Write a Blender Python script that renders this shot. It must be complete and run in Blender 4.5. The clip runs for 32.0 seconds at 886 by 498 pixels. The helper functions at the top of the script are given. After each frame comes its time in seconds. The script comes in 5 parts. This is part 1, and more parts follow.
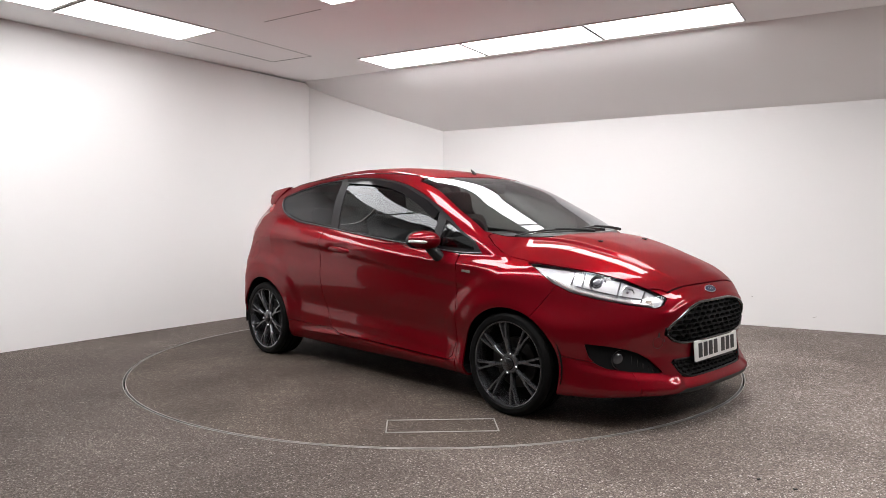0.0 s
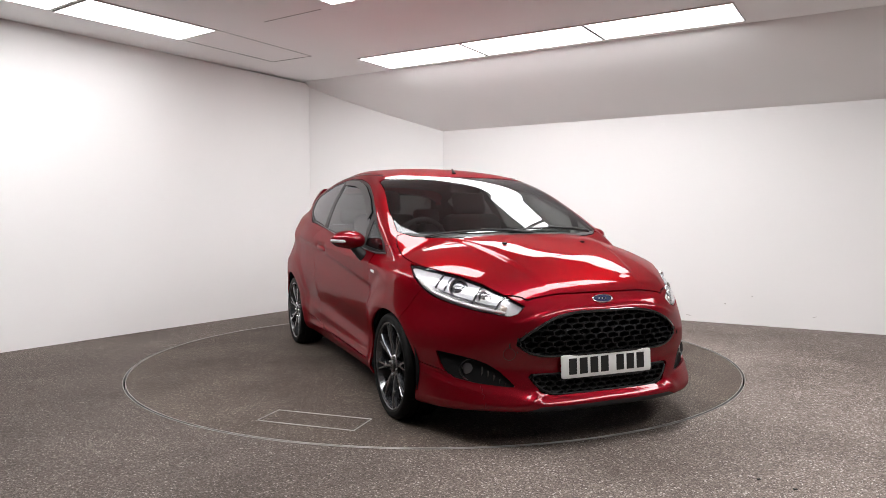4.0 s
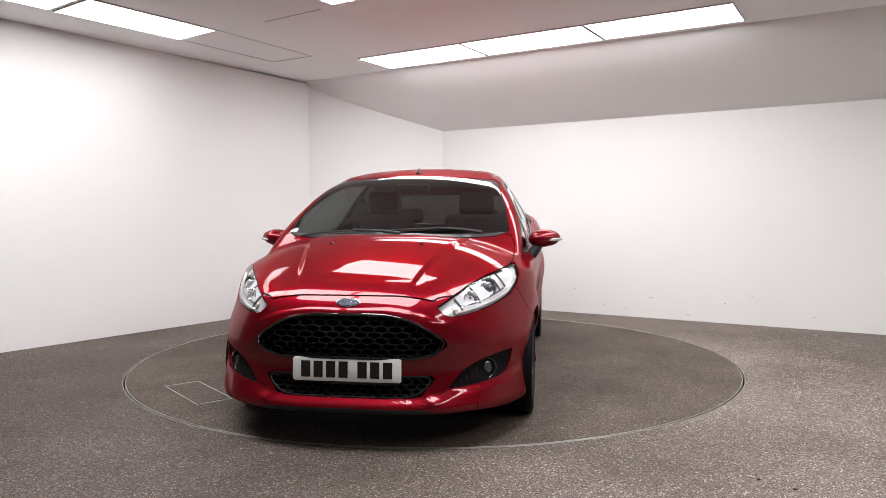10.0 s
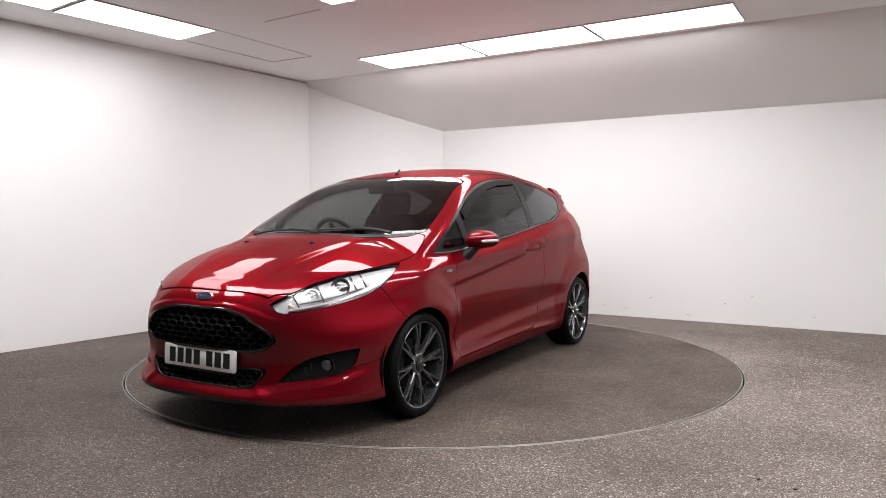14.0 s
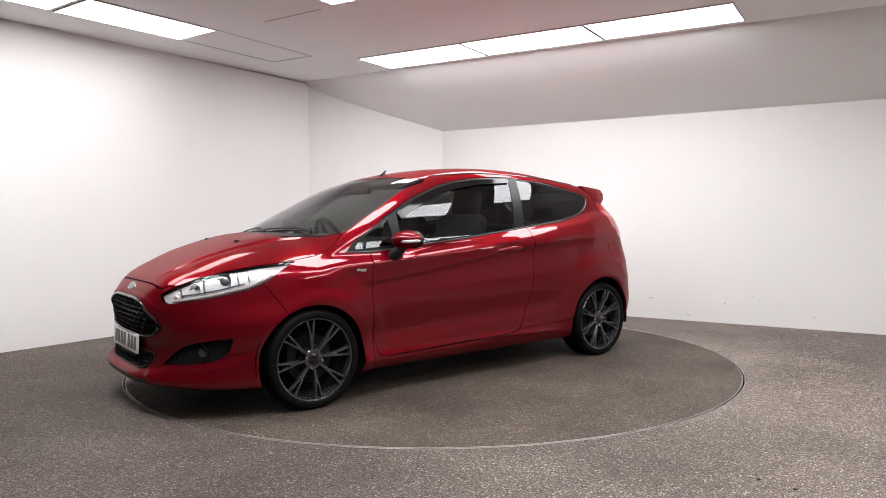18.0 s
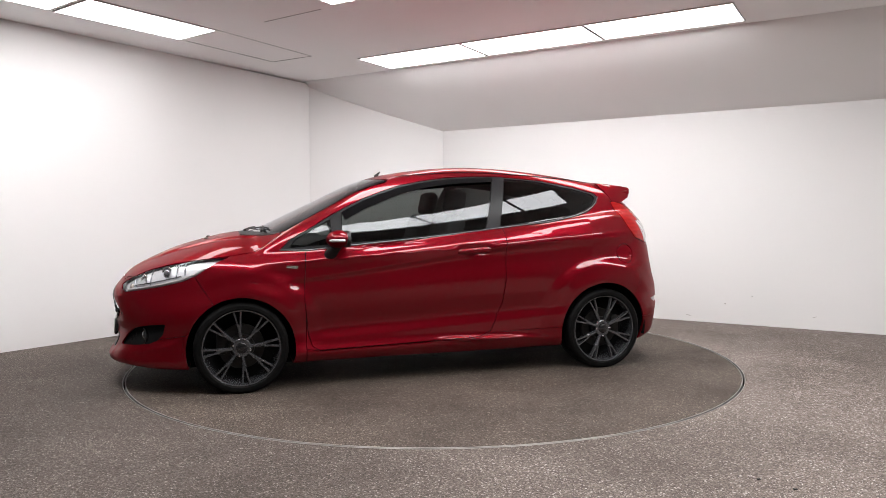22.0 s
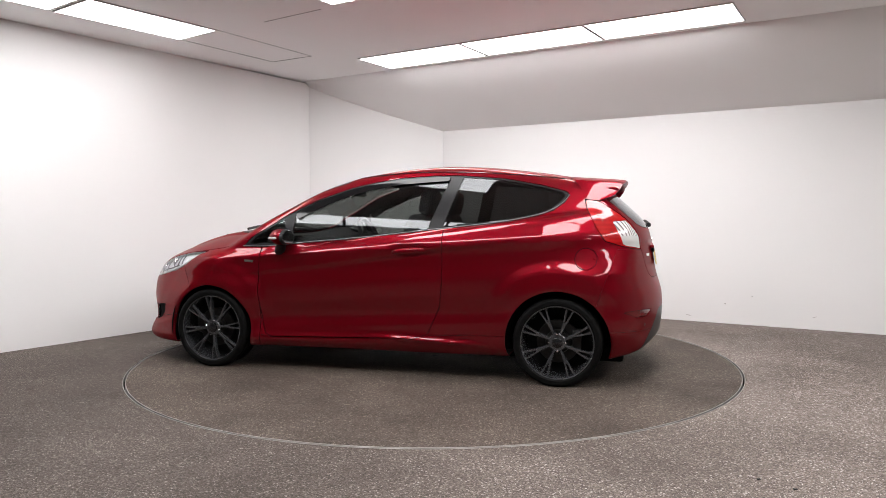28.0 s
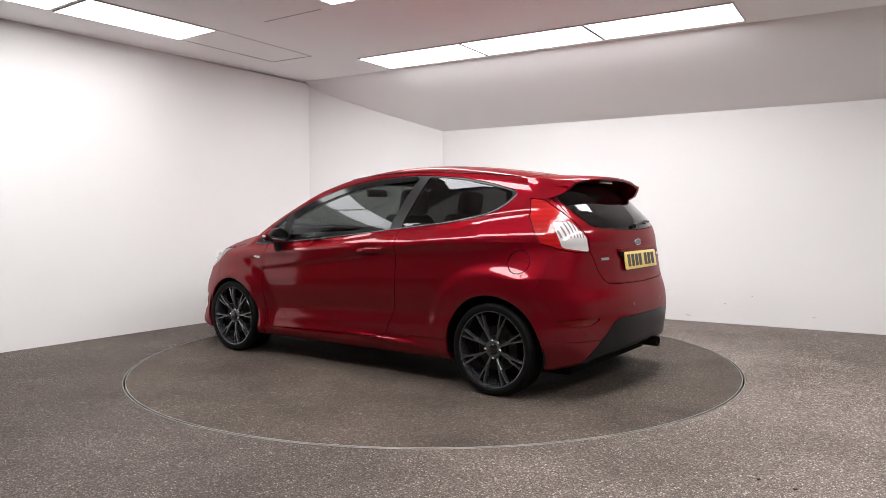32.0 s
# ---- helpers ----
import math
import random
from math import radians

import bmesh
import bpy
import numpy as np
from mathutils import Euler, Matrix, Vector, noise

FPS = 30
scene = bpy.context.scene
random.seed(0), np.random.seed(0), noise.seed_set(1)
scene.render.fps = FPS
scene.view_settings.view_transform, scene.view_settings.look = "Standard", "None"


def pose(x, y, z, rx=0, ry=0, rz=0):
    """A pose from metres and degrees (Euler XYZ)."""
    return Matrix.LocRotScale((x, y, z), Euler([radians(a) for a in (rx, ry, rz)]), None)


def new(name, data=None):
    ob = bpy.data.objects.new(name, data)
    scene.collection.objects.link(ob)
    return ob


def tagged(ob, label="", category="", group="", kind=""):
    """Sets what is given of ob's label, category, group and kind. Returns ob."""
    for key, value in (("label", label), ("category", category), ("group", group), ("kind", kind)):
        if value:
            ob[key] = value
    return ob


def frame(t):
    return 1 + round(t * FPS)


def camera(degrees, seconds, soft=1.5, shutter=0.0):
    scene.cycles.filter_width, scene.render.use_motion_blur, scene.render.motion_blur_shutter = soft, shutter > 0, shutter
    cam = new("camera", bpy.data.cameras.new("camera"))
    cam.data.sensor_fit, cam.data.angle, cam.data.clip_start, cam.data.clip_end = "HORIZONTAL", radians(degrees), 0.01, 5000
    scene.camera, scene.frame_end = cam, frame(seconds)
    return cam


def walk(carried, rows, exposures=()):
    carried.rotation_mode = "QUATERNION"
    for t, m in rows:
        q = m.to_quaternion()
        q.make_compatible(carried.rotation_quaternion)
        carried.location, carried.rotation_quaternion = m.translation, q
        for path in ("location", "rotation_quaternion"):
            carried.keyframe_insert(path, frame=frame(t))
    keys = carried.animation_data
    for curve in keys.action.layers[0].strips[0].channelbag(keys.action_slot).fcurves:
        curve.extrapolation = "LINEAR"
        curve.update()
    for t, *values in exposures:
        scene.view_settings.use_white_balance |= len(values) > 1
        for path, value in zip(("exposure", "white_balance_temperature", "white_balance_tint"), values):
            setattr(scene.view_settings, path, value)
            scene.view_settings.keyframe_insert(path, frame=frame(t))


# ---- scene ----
# Units: metres. World origin: centre of the turntable, at floor level.
# Car space: x forward, y to its left, z up, origin midway between the axles at the ground.
CLIP = 32.0
cam = camera(63.9, CLIP, soft=0.85)
EYE = pose(0.0, -5.497, 1.093, 90 - 2.736, 0, -0.643) @ pose(0, 0, 0, 0, 0, -0.147)
walk(cam, [(0.0, EYE), (CLIP, EYE)], exposures=[(0.0, 0.0), (CLIP, 0.0)])

LAMP_POWER = 13.6


def turn_at(t):
    """Heading of the turntable at t seconds, in degrees about z."""
    return -90.0 - (-44.148 + 5.3584 * t)


# ---- light: the room is closed, the ceiling panels give all of it ----
world = bpy.data.worlds.new("world")
scene.world = world
world.use_nodes = True
world.node_tree.nodes["Background"].inputs[0].default_value = (0.05, 0.05, 0.05, 1)
world.node_tree.nodes["Background"].inputs[1].default_value = 0.2

# ---- materials ----


def material(name, color, rough=0.5, metal=0.0, coat=0.0, **more):
    m = bpy.data.materials.new(name)
    m.use_nodes = True
    b = m.node_tree.nodes["Principled BSDF"]
    b.inputs["Base Color"].default_value = (*color, 1)
    b.inputs["Roughness"].default_value = rough
    b.inputs["Metallic"].default_value = metal
    b.inputs["Coat Weight"].default_value = coat
    b.inputs["Coat Roughness"].default_value = 0.03
    for k, v in more.items():
        b.inputs[k.replace("_", " ")].default_value = v
    return m


def node(m, kind, **inputs):
    n = m.node_tree.nodes.new(kind)
    for k, v in inputs.items():
        n.inputs[k.replace("_", " ")].default_value = v
    return n


def link(m, a, out, b, into):
    m.node_tree.links.new(a.outputs[out], b.inputs[into])


def ramp(m, stops):
    n = m.node_tree.nodes.new("ShaderNodeValToRGB")
    e = n.color_ramp.elements
    while len(e) < len(stops):
        e.new(0.5)
    for s, (pos, col) in zip(e, stops):
        s.position, s.color = pos, (*col, 1)
    return n


def bumped(m, source, out, strength, distance):
    b = node(m, "ShaderNodeBump", Strength=strength, Distance=distance)
    link(m, source, out, b, "Height")
    link(m, b, "Normal", m.node_tree.nodes["Principled BSDF"], "Normal")
    return b


def varied(name, color, rough, scale, spread, bump=0.0, metal=0.0, coat=0.0, fine=0.0):
    """Colour and gloss that wander a little, at one large scale and one fine one, with a fine relief."""
    m = material(name, color, rough, metal, coat)
    b = m.node_tree.nodes["Principled BSDF"]
    co = m.node_tree.nodes.new("ShaderNodeTexCoord")
    big = node(m, "ShaderNodeTexNoise", Scale=scale, Detail=4.0)
    link(m, co, "Object", big, "Vector")
    lo = tuple(c * (1 - spread) for c in color)
    hi = tuple(min(1, c * (1 + spread)) for c in color)
    r = ramp(m, [(0.3, lo), (0.7, hi)])
    link(m, big, "Fac", r, "Fac")
    link(m, r, "Color", b, "Base Color")
    if bump:
        small = node(m, "ShaderNodeTexNoise", Scale=fine or scale * 30, Detail=3.0)
        link(m, co, "Object", small, "Vector")
        bumped(m, small, "Fac", 0.5, bump)
    return m


def gravel(name, gain=(1.0, 1.0, 1.0), dark_area=None, low=0.62, patch=0.75):
    """Resin-bound fine aggregate: grains of several greys and browns, a few pale chips, dark traffic stains."""
    m = material(name, (0.15, 0.13, 0.12), 0.75)
    b = m.node_tree.nodes["Principled BSDF"]
    co = m.node_tree.nodes.new("ShaderNodeTexCoord")
    grains = node(m, "ShaderNodeTexVoronoi", Scale=170.0)
    link(m, co, "Object", grains, "Vector")
    split = m.node_tree.nodes.new("ShaderNodeSeparateColor")
    link(m, grains, "Color", split, "Color")
    grades = [(0.0, (0.048, 0.037, 0.031)), (0.35, (0.092, 0.074, 0.063)), (0.6, (0.125, 0.103, 0.090)), (0.82, (0.170, 0.146, 0.131)), (0.94, (0.235, 0.210, 0.194)), (1.0, (0.44, 0.42, 0.40))]
    tone = ramp(m, [(at, tuple(c * g for c, g in zip(col, gain))) for at, col in grades])
    link(m, split, "Red", tone, "Fac")
    stain = node(m, "ShaderNodeTexNoise", Scale=patch, Detail=6.0, Roughness=0.62)
    link(m, co, "Object", stain, "Vector")
    shade = ramp(m, [(0.36, (low, low * 0.965, low * 0.94)), (0.60, (1, 1, 1))])
    link(m, stain, "Fac", shade, "Fac")
    fine = node(m, "ShaderNodeTexNoise", Scale=420.0, Detail=2.0)
    link(m, co, "Object", fine, "Vector")
    fshade = ramp(m, [(0.35, (0.75, 0.75, 0.75)), (0.65, (1.15, 1.14, 1.12))])
    link(m, fine, "Fac", fshade, "Fac")
    mul = m.node_tree.nodes.new("ShaderNodeMixRGB")
    mul.blend_type, mul.inputs[0].default_value = "MULTIPLY", 1.0
    link(m, tone, "Color", mul, 1)
    link(m, shade, "Color", mul, 2)
    mul2 = m.node_tree.nodes.new("ShaderNodeMixRGB")
    mul2.blend_type, mul2.inputs[0].default_value = "MULTIPLY", 1.0
    link(m, mul, "Color", mul2, 1)
    link(m, fshade, "Color", mul2, 2)
    link(m, mul2, "Color", b, "Base Color")
    if dark_area:
        # a large ragged area, darker towards the given point
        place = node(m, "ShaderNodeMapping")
        place.inputs["Location"].default_value = (-dark_area[0], -dark_area[1], 0)
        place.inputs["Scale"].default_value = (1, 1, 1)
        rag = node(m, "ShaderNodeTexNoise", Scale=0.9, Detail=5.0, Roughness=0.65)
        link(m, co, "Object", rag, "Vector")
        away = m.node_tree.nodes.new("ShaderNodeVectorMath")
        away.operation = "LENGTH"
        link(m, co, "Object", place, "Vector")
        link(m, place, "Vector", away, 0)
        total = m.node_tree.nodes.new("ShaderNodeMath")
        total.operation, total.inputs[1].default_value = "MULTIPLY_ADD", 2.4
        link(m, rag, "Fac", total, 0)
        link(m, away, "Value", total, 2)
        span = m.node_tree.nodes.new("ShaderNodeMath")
        span.operation, span.inputs[1].default_value = "DIVIDE", dark_area[2] + 2.4
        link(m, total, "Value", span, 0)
        darken = ramp(m, [(0.30, (0.43, 0.41, 0.395)), (0.62, (0.62, 0.605, 0.595)), (1.0, (1, 1, 1))])
        link(m, span, "Value", darken, "Fac")
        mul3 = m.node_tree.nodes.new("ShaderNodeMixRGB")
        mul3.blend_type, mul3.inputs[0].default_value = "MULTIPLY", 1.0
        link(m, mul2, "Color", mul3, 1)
        link(m, darken, "Color", mul3, 2)
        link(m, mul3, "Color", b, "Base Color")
    b.inputs["Specular IOR Level"].default_value = 0.35
    bumped(m, grains, "Distance", 0.55, 0.004)
    return m


def paint(name):
    """Deep red metallic lacquer: coloured metal flake under a clear coat."""
    m = material(name, (0.18, 0.002, 0.006), 0.38, 0.62, 1.0)
    m.node_tree.nodes["Principled BSDF"].inputs["Coat Roughness"].default_value = 0.008
    m.node_tree.nodes["Principled BSDF"].inputs["Specular IOR Level"].default_value = 0.0
    m.node_tree.nodes["Principled BSDF"].inputs["Specular Tint"].default_value = (0.55, 0.06, 0.10, 1)
    m.node_tree.nodes["Principled BSDF"].inputs["Coat IOR"].default_value = 1.49
    b = m.node_tree.nodes["Principled BSDF"]
    co = m.node_tree.nodes.new("ShaderNodeTexCoord")
    flake = node(m, "ShaderNodeTexVoronoi", Scale=900.0)
    link(m, co, "Object", flake, "Vector")
    split = m.node_tree.nodes.new("ShaderNodeSeparateColor")
    link(m, flake, "Color", split, "Color")
    r = ramp(m, [(0.0, (0.148, 0.0016, 0.0065)), (0.8, (0.196, 0.0027, 0.0098)), (1.0, (0.33, 0.0065, 0.017))])
    link(m, split, "Red", r, "Fac")
    link(m, r, "Color", b, "Base Color")
    # the lacquer's gloss eases off towards grazing sight
    facing = node(m, "ShaderNodeLayerWeight", Blend=0.5)
    ease = ramp(m, [(0.36, (1, 1, 1)), (0.58, (0.52, 0.52, 0.52)), (0.85, (0.42, 0.42, 0.42))])
    link(m, facing, "Facing", ease, "Fac")
    link(m, ease, "Color", b, "Coat Weight")
    return m


def glowing(name, color, strength):
    m = bpy.data.materials.new(name)
    m.use_nodes = True
    b = m.node_tree.nodes["Principled BSDF"]
    b.inputs["Base Color"].default_value = (0.9, 0.9, 0.9, 1)
    b.inputs["Emission Color"].default_value = (*color, 1)
    b.inputs["Emission Strength"].default_value = strength
    return m


def glass(name, color, rough=0.0):
    """Thin tinted pane: part clear, part mirror by the Fresnel of glass."""
    m = bpy.data.materials.new(name)
    m.use_nodes = True
    t = m.node_tree
    t.nodes.clear()
    out = t.nodes.new("ShaderNodeOutputMaterial")
    mix = t.nodes.new("ShaderNodeMixShader")
    clear = t.nodes.new("ShaderNodeBsdfTransparent")
    clear.inputs[0].default_value = (*color, 1)
    gloss = t.nodes.new("ShaderNodeBsdfGlossy")
    gloss.inputs["Roughness"].default_value = rough
    gloss.inputs["Color"].default_value = (0.95, 0.97, 1.0, 1)
    facing = t.nodes.new("ShaderNodeLayerWeight")
    facing.inputs["Blend"].default_value = 0.5
    power = t.nodes.new("ShaderNodeMath")
    power.operation, power.inputs[1].default_value = "POWER", 5.2
    gain = t.nodes.new("ShaderNodeMath")
    gain.operation, gain.inputs[1].default_value, gain.inputs[2].default_value = "MULTIPLY_ADD", 0.94, 0.043
    t.links.new(facing.outputs["Facing"], power.inputs[0])
    t.links.new(power.outputs[0], gain.inputs[0])
    t.links.new(gain.outputs[0], mix.inputs[0])
    t.links.new(clear.outputs[0], mix.inputs[1])
    t.links.new(gloss.outputs[0], mix.inputs[2])
    t.links.new(mix.outputs[0], out.inputs[0])
    return m


M_WALL = varied("white_wall_paint", (0.87, 0.86, 0.855), 0.55, 0.8, 0.015, 0.0006, fine=160)
# for walls out of view; the grey sets how dark the car's reflections are
M_WALL_BACK = varied("grey_wall_paint", (0.42, 0.41, 0.40), 0.6, 0.8, 0.05, 0.0006, fine=160)
M_CEIL = varied("white_ceiling_board", (0.93, 0.92, 0.918), 0.7, 0.6, 0.02, 0.0005, fine=220)
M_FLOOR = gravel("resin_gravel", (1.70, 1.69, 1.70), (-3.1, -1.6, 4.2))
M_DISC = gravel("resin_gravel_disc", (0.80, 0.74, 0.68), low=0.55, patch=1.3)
M_STEEL = varied("worn_steel_edge", (0.40, 0.39, 0.375), 0.5, 6.0, 0.25, 0.0002, 0.9)
M_GAP = material("dark_gap", (0.01, 0.01, 0.01), 0.9)
M_LAMP = glowing("lit_diffuser", (1.0, 0.985, 0.992), LAMP_POWER)
# dimmed for the left row, so the wall beside it does not burn out
M_LAMP_DIM = glowing("lit_diffuser_dim", (1.0, 0.985, 0.992), LAMP_POWER * 0.60)
M_LAMPFRAME = varied("white_lamp_frame", (0.62, 0.61, 0.60), 0.45, 4.0, 0.04)
M_SCUFF = material("grey_scuff", (0.50, 0.47, 0.45), 0.7)
M_SEAM = material("ceiling_seam", (0.12, 0.11, 0.11), 0.8)
M_PAINT = paint("red_metallic_paint")
M_INNER = varied("dark_inner_trim", (0.006, 0.006, 0.0065), 0.9, 9.0, 0.2)
M_BLACK = varied("black_plastic", (0.011, 0.011, 0.012), 0.48, 14.0, 0.15, 0.0002, fine=500)
M_GLOSSBLACK = varied("gloss_black_trim", (0.010, 0.010, 0.011), 0.12, 10.0, 0.1, coat=0.5)
M_GLASS = glass("tinted_glass", (0.33, 0.355, 0.345))
M_GLASS_DARK = glass("privacy_glass", (0.10, 0.104, 0.104))
M_GLASS_CLEAR = glass("clear_lens", (0.93, 0.94, 0.95))
M_TYRE = varied("tyre_rubber", (0.004, 0.004, 0.004), 0.6, 20.0, 0.2, 0.0004, fine=300)
M_ALLOY = varied("dark_grey_alloy", (0.085, 0.087, 0.094), 0.20, 12.0, 0.08, metal=0.6, coat=0.8)
M_CHROME = varied("bright_chrome", (0.82, 0.82, 0.83), 0.08, 9.0, 0.04, metal=1.0)
M_SILVER = varied("silver_reflector", (0.80, 0.80, 0.82), 0.22, 9.0, 0.05, metal=0.30)
M_DISCBRAKE = varied("brake_steel", (0.045, 0.044, 0.043), 0.5, 20.0, 0.2, metal=1.0)
M_CLEAR_LENS = material("milky_clear_lens", (0.58, 0.56, 0.55), 0.1, 0.1, 1.0)
M_AMBER = material("pale_amber_bulb", (0.78, 0.66, 0.58), 0.2, 0.4)
M_PLATE_W = varied("white_plate", (0.82, 0.82, 0.80), 0.3, 5.0, 0.03, coat=0.4)
M_PLATE_Y = varied("yellow_plate", (0.80, 0.58, 0.16), 0.3, 5.0, 0.03, coat=0.4)
M_BADGE = varied("blue_enamel", (0.012, 0.02, 0.06), 0.2, 20.0, 0.1, coat=0.6)
M_CLOTH = varied("charcoal_cloth", (0.025, 0.025, 0.027), 0.95, 12.0, 0.2, 0.0006, fine=700)
for dull, level in ((M_TYRE, 0.12), (M_INNER, 0.15), (M_BLACK, 0.35)):
    dull.node_tree.nodes["Principled BSDF"].inputs["Specular IOR Level"].default_value = level
M_MESH = varied("grille_black", (0.008, 0.008, 0.009), 0.6, 14.0, 0.15)
M_SURROUND = varied("satin_black_pillar", (0.010, 0.010, 0.011), 0.36, 14.0, 0.12)
M_SURROUND.node_tree.nodes["Principled BSDF"].inputs["Specular IOR Level"].default_value = 0.22
M_VISOR = material("smoked_plastic", (0.006, 0.006, 0.007), 0.08, 0.0, 0.0, Specular_IOR_Level=0.28)
M_INK = material("black_plate_ink", (0.012, 0.012, 0.012), 0.35)
M_FOGLENS = material("fog_glass", (0.10, 0.10, 0.11), 0.04, 0.5, 1.0)
M_PROJECTOR = material("projector_glass", (0.26, 0.27, 0.30), 0.03, 0.7, 1.0)
M_DARKRIB = material("grey_lamp_rib", (0.16, 0.16, 0.17), 0.25, 0.6)
M_RED_DEEP = material("deep_red_reflector", (0.13, 0.003, 0.004), 0.15, 0.0, 1.0)
M_RED_DARK = material("dark_red_lens", (0.10, 0.004, 0.004), 0.1, 0.0, 1.0)
M_SENSOR = material("sensor_red", (0.10, 0.004, 0.008), 0.3, 0.2, 0.8)
M_DARKRED = material("seam_red", (0.06, 0.002, 0.003), 0.5)
M_DASH = varied("soft_dash_plastic", (0.022, 0.022, 0.024), 0.7, 10.0, 0.15, 0.0003, fine=600)
M_SATIN = varied("satin_grey_strip", (0.17, 0.17, 0.18), 0.32, 9.0, 0.06, metal=0.7)
M_MIRROR = material("mirror_glass", (0.9, 0.9, 0.9), 0.02, 1.0)


def slatted():
    """Pale reflector behind dark upright bars."""
    m = material("slatted_lens", (0.7, 0.68, 0.66), 0.15, 0.1, 1.0)
    b = m.node_tree.nodes["Principled BSDF"]
    co = m.node_tree.nodes.new("ShaderNodeTexCoord")
    w = node(m, "ShaderNodeTexWave", Scale=16.0, Distortion=0.0)
    w.bands_direction = "Y"
    link(m, co, "Object", w, "Vector")
    r = ramp(m, [(0.55, (0.74, 0.71, 0.71)), (0.75, (0.24, 0.20, 0.21))])
    link(m, w, "Fac", r, "Fac")
    link(m, r, "Color", b, "Base Color")
    return m


M_SLATTED = slatted()


def prismatic():
    """Deep red lens moulded in fine horizontal prisms."""
    m = material("red_lens", (0.36, 0.006, 0.007), 0.16, 0.0, 0.6)
    b = m.node_tree.nodes["Principled BSDF"]
    co = m.node_tree.nodes.new("ShaderNodeTexCoord")
    w = node(m, "ShaderNodeTexWave", Scale=11.0, Distortion=0.6)
    w.bands_direction = "Z"
    link(m, co, "Object", w, "Vector")
    big = node(m, "ShaderNodeTexNoise", Scale=14.0, Detail=2.0)
    link(m, co, "Object", big, "Vector")
    mix = m.node_tree.nodes.new("ShaderNodeMath")
    mix.operation = "MULTIPLY"
    link(m, w, "Fac", mix, 0)
    link(m, big, "Fac", mix, 1)
    r = ramp(m, [(0.0, (0.33, 0.005, 0.006)), (0.4, (0.40, 0.007, 0.008)), (0.8, (0.46, 0.011, 0.011))])
    link(m, mix, "Value", r, "Fac")
    link(m, r, "Color", b, "Base Color")
    bumped(m, w, "Fac", 0.12, 0.001)
    return m


M_RED_LENS = prismatic()

# ---- mesh helpers ----


def mesh_of(bm, name, mat, smooth=False):
    me = bpy.data.meshes.new(name)
    bm.normal_update()
    bm.to_mesh(me)
    bm.free()
    for m in (mat if isinstance(mat, (list, tuple)) else [mat]):
        me.materials.append(m)
    if smooth:
        me.shade_smooth()
        me.set_sharp_from_angle(angle=radians(38))
    return me


def part(name, bm, mat, parent=None, label="", smooth=True, at=None):
    ob = new(name, mesh_of(bm, name, mat, smooth))
    if parent is not None:
        ob.parent = parent
    if at is not None:
        ob.matrix_basis = at
    if label:
        ob["label"] = label
    return ob


def add_box(bm, size, at=(0, 0, 0), bevel=0.0, turn=None, segments=2):
    made = bmesh.ops.create_cube(bm, size=1.0)["verts"]
    m = Matrix.Translation(at) @ (turn if turn is not None else Matrix()) @ Matrix.Diagonal((*size, 1))
    bmesh.ops.transform(bm, matrix=m, verts=made)
    if bevel:
        edges = list({e for v in made for e in v.link_edges})
        bmesh.ops.bevel(bm, geom=edges, offset=bevel, segments=segments, profile=0.5, affect="EDGES")
    return made


def box(size, at=(0, 0, 0), bevel=0.0, turn=None):
    bm = bmesh.new()
    add_box(bm, size, at, bevel, turn)
    return bm


def lathe(bm, profile, steps=48, axis="Y", closed=False, m=None):
    """Turn a profile of (radius, height) about an axis."""
    rings = []
    for i in range(steps):
        a = 2 * math.pi * i / steps
        ring = []
        for r, h in profile:
            co = Vector((r * math.cos(a), h, r * math.sin(a))) if axis == "Y" else Vector((r * math.cos(a), r * math.sin(a), h))
            ring.append(bm.verts.new(m @ co if m else co))
        rings.append(ring)
    n = len(profile)
    for i in range(steps):
        a, b = rings[i], rings[(i + 1) % steps]
        for j in range(n if closed else n - 1):
            k = (j + 1) % n
            bm.faces.new((a[j], b[j], b[k], a[k]))
    bmesh.ops.recalc_face_normals(bm, faces=bm.faces)
    return bm


def add_prism(bm, outline, depth, m=None, bevel=0.0):
    """A flat outline of (x, y) given a thickness along z, from 0 to depth."""
    lo = [bm.verts.new((x, y, 0)) for x, y in outline]
    hi = [bm.verts.new((x, y, depth)) for x, y in outline]
    faces = [bm.faces.new(hi), bm.faces.new(lo[::-1])]
    n = len(outline)
    for i in range(n):
        faces.append(bm.faces.new((lo[i], lo[(i + 1) % n], hi[(i + 1) % n], hi[i])))
    vs = lo + hi
    if bevel:
        top = [e for e in faces[0].edges]
        got = bmesh.ops.bevel(bm, geom=top, offset=bevel, segments=2, profile=0.5, affect="EDGES")
        vs = list({v for f in got["faces"] for v in f.verts} | {v for v in vs if v.is_valid})
    if m:
        bmesh.ops.transform(bm, matrix=m, verts=vs)
    return bm


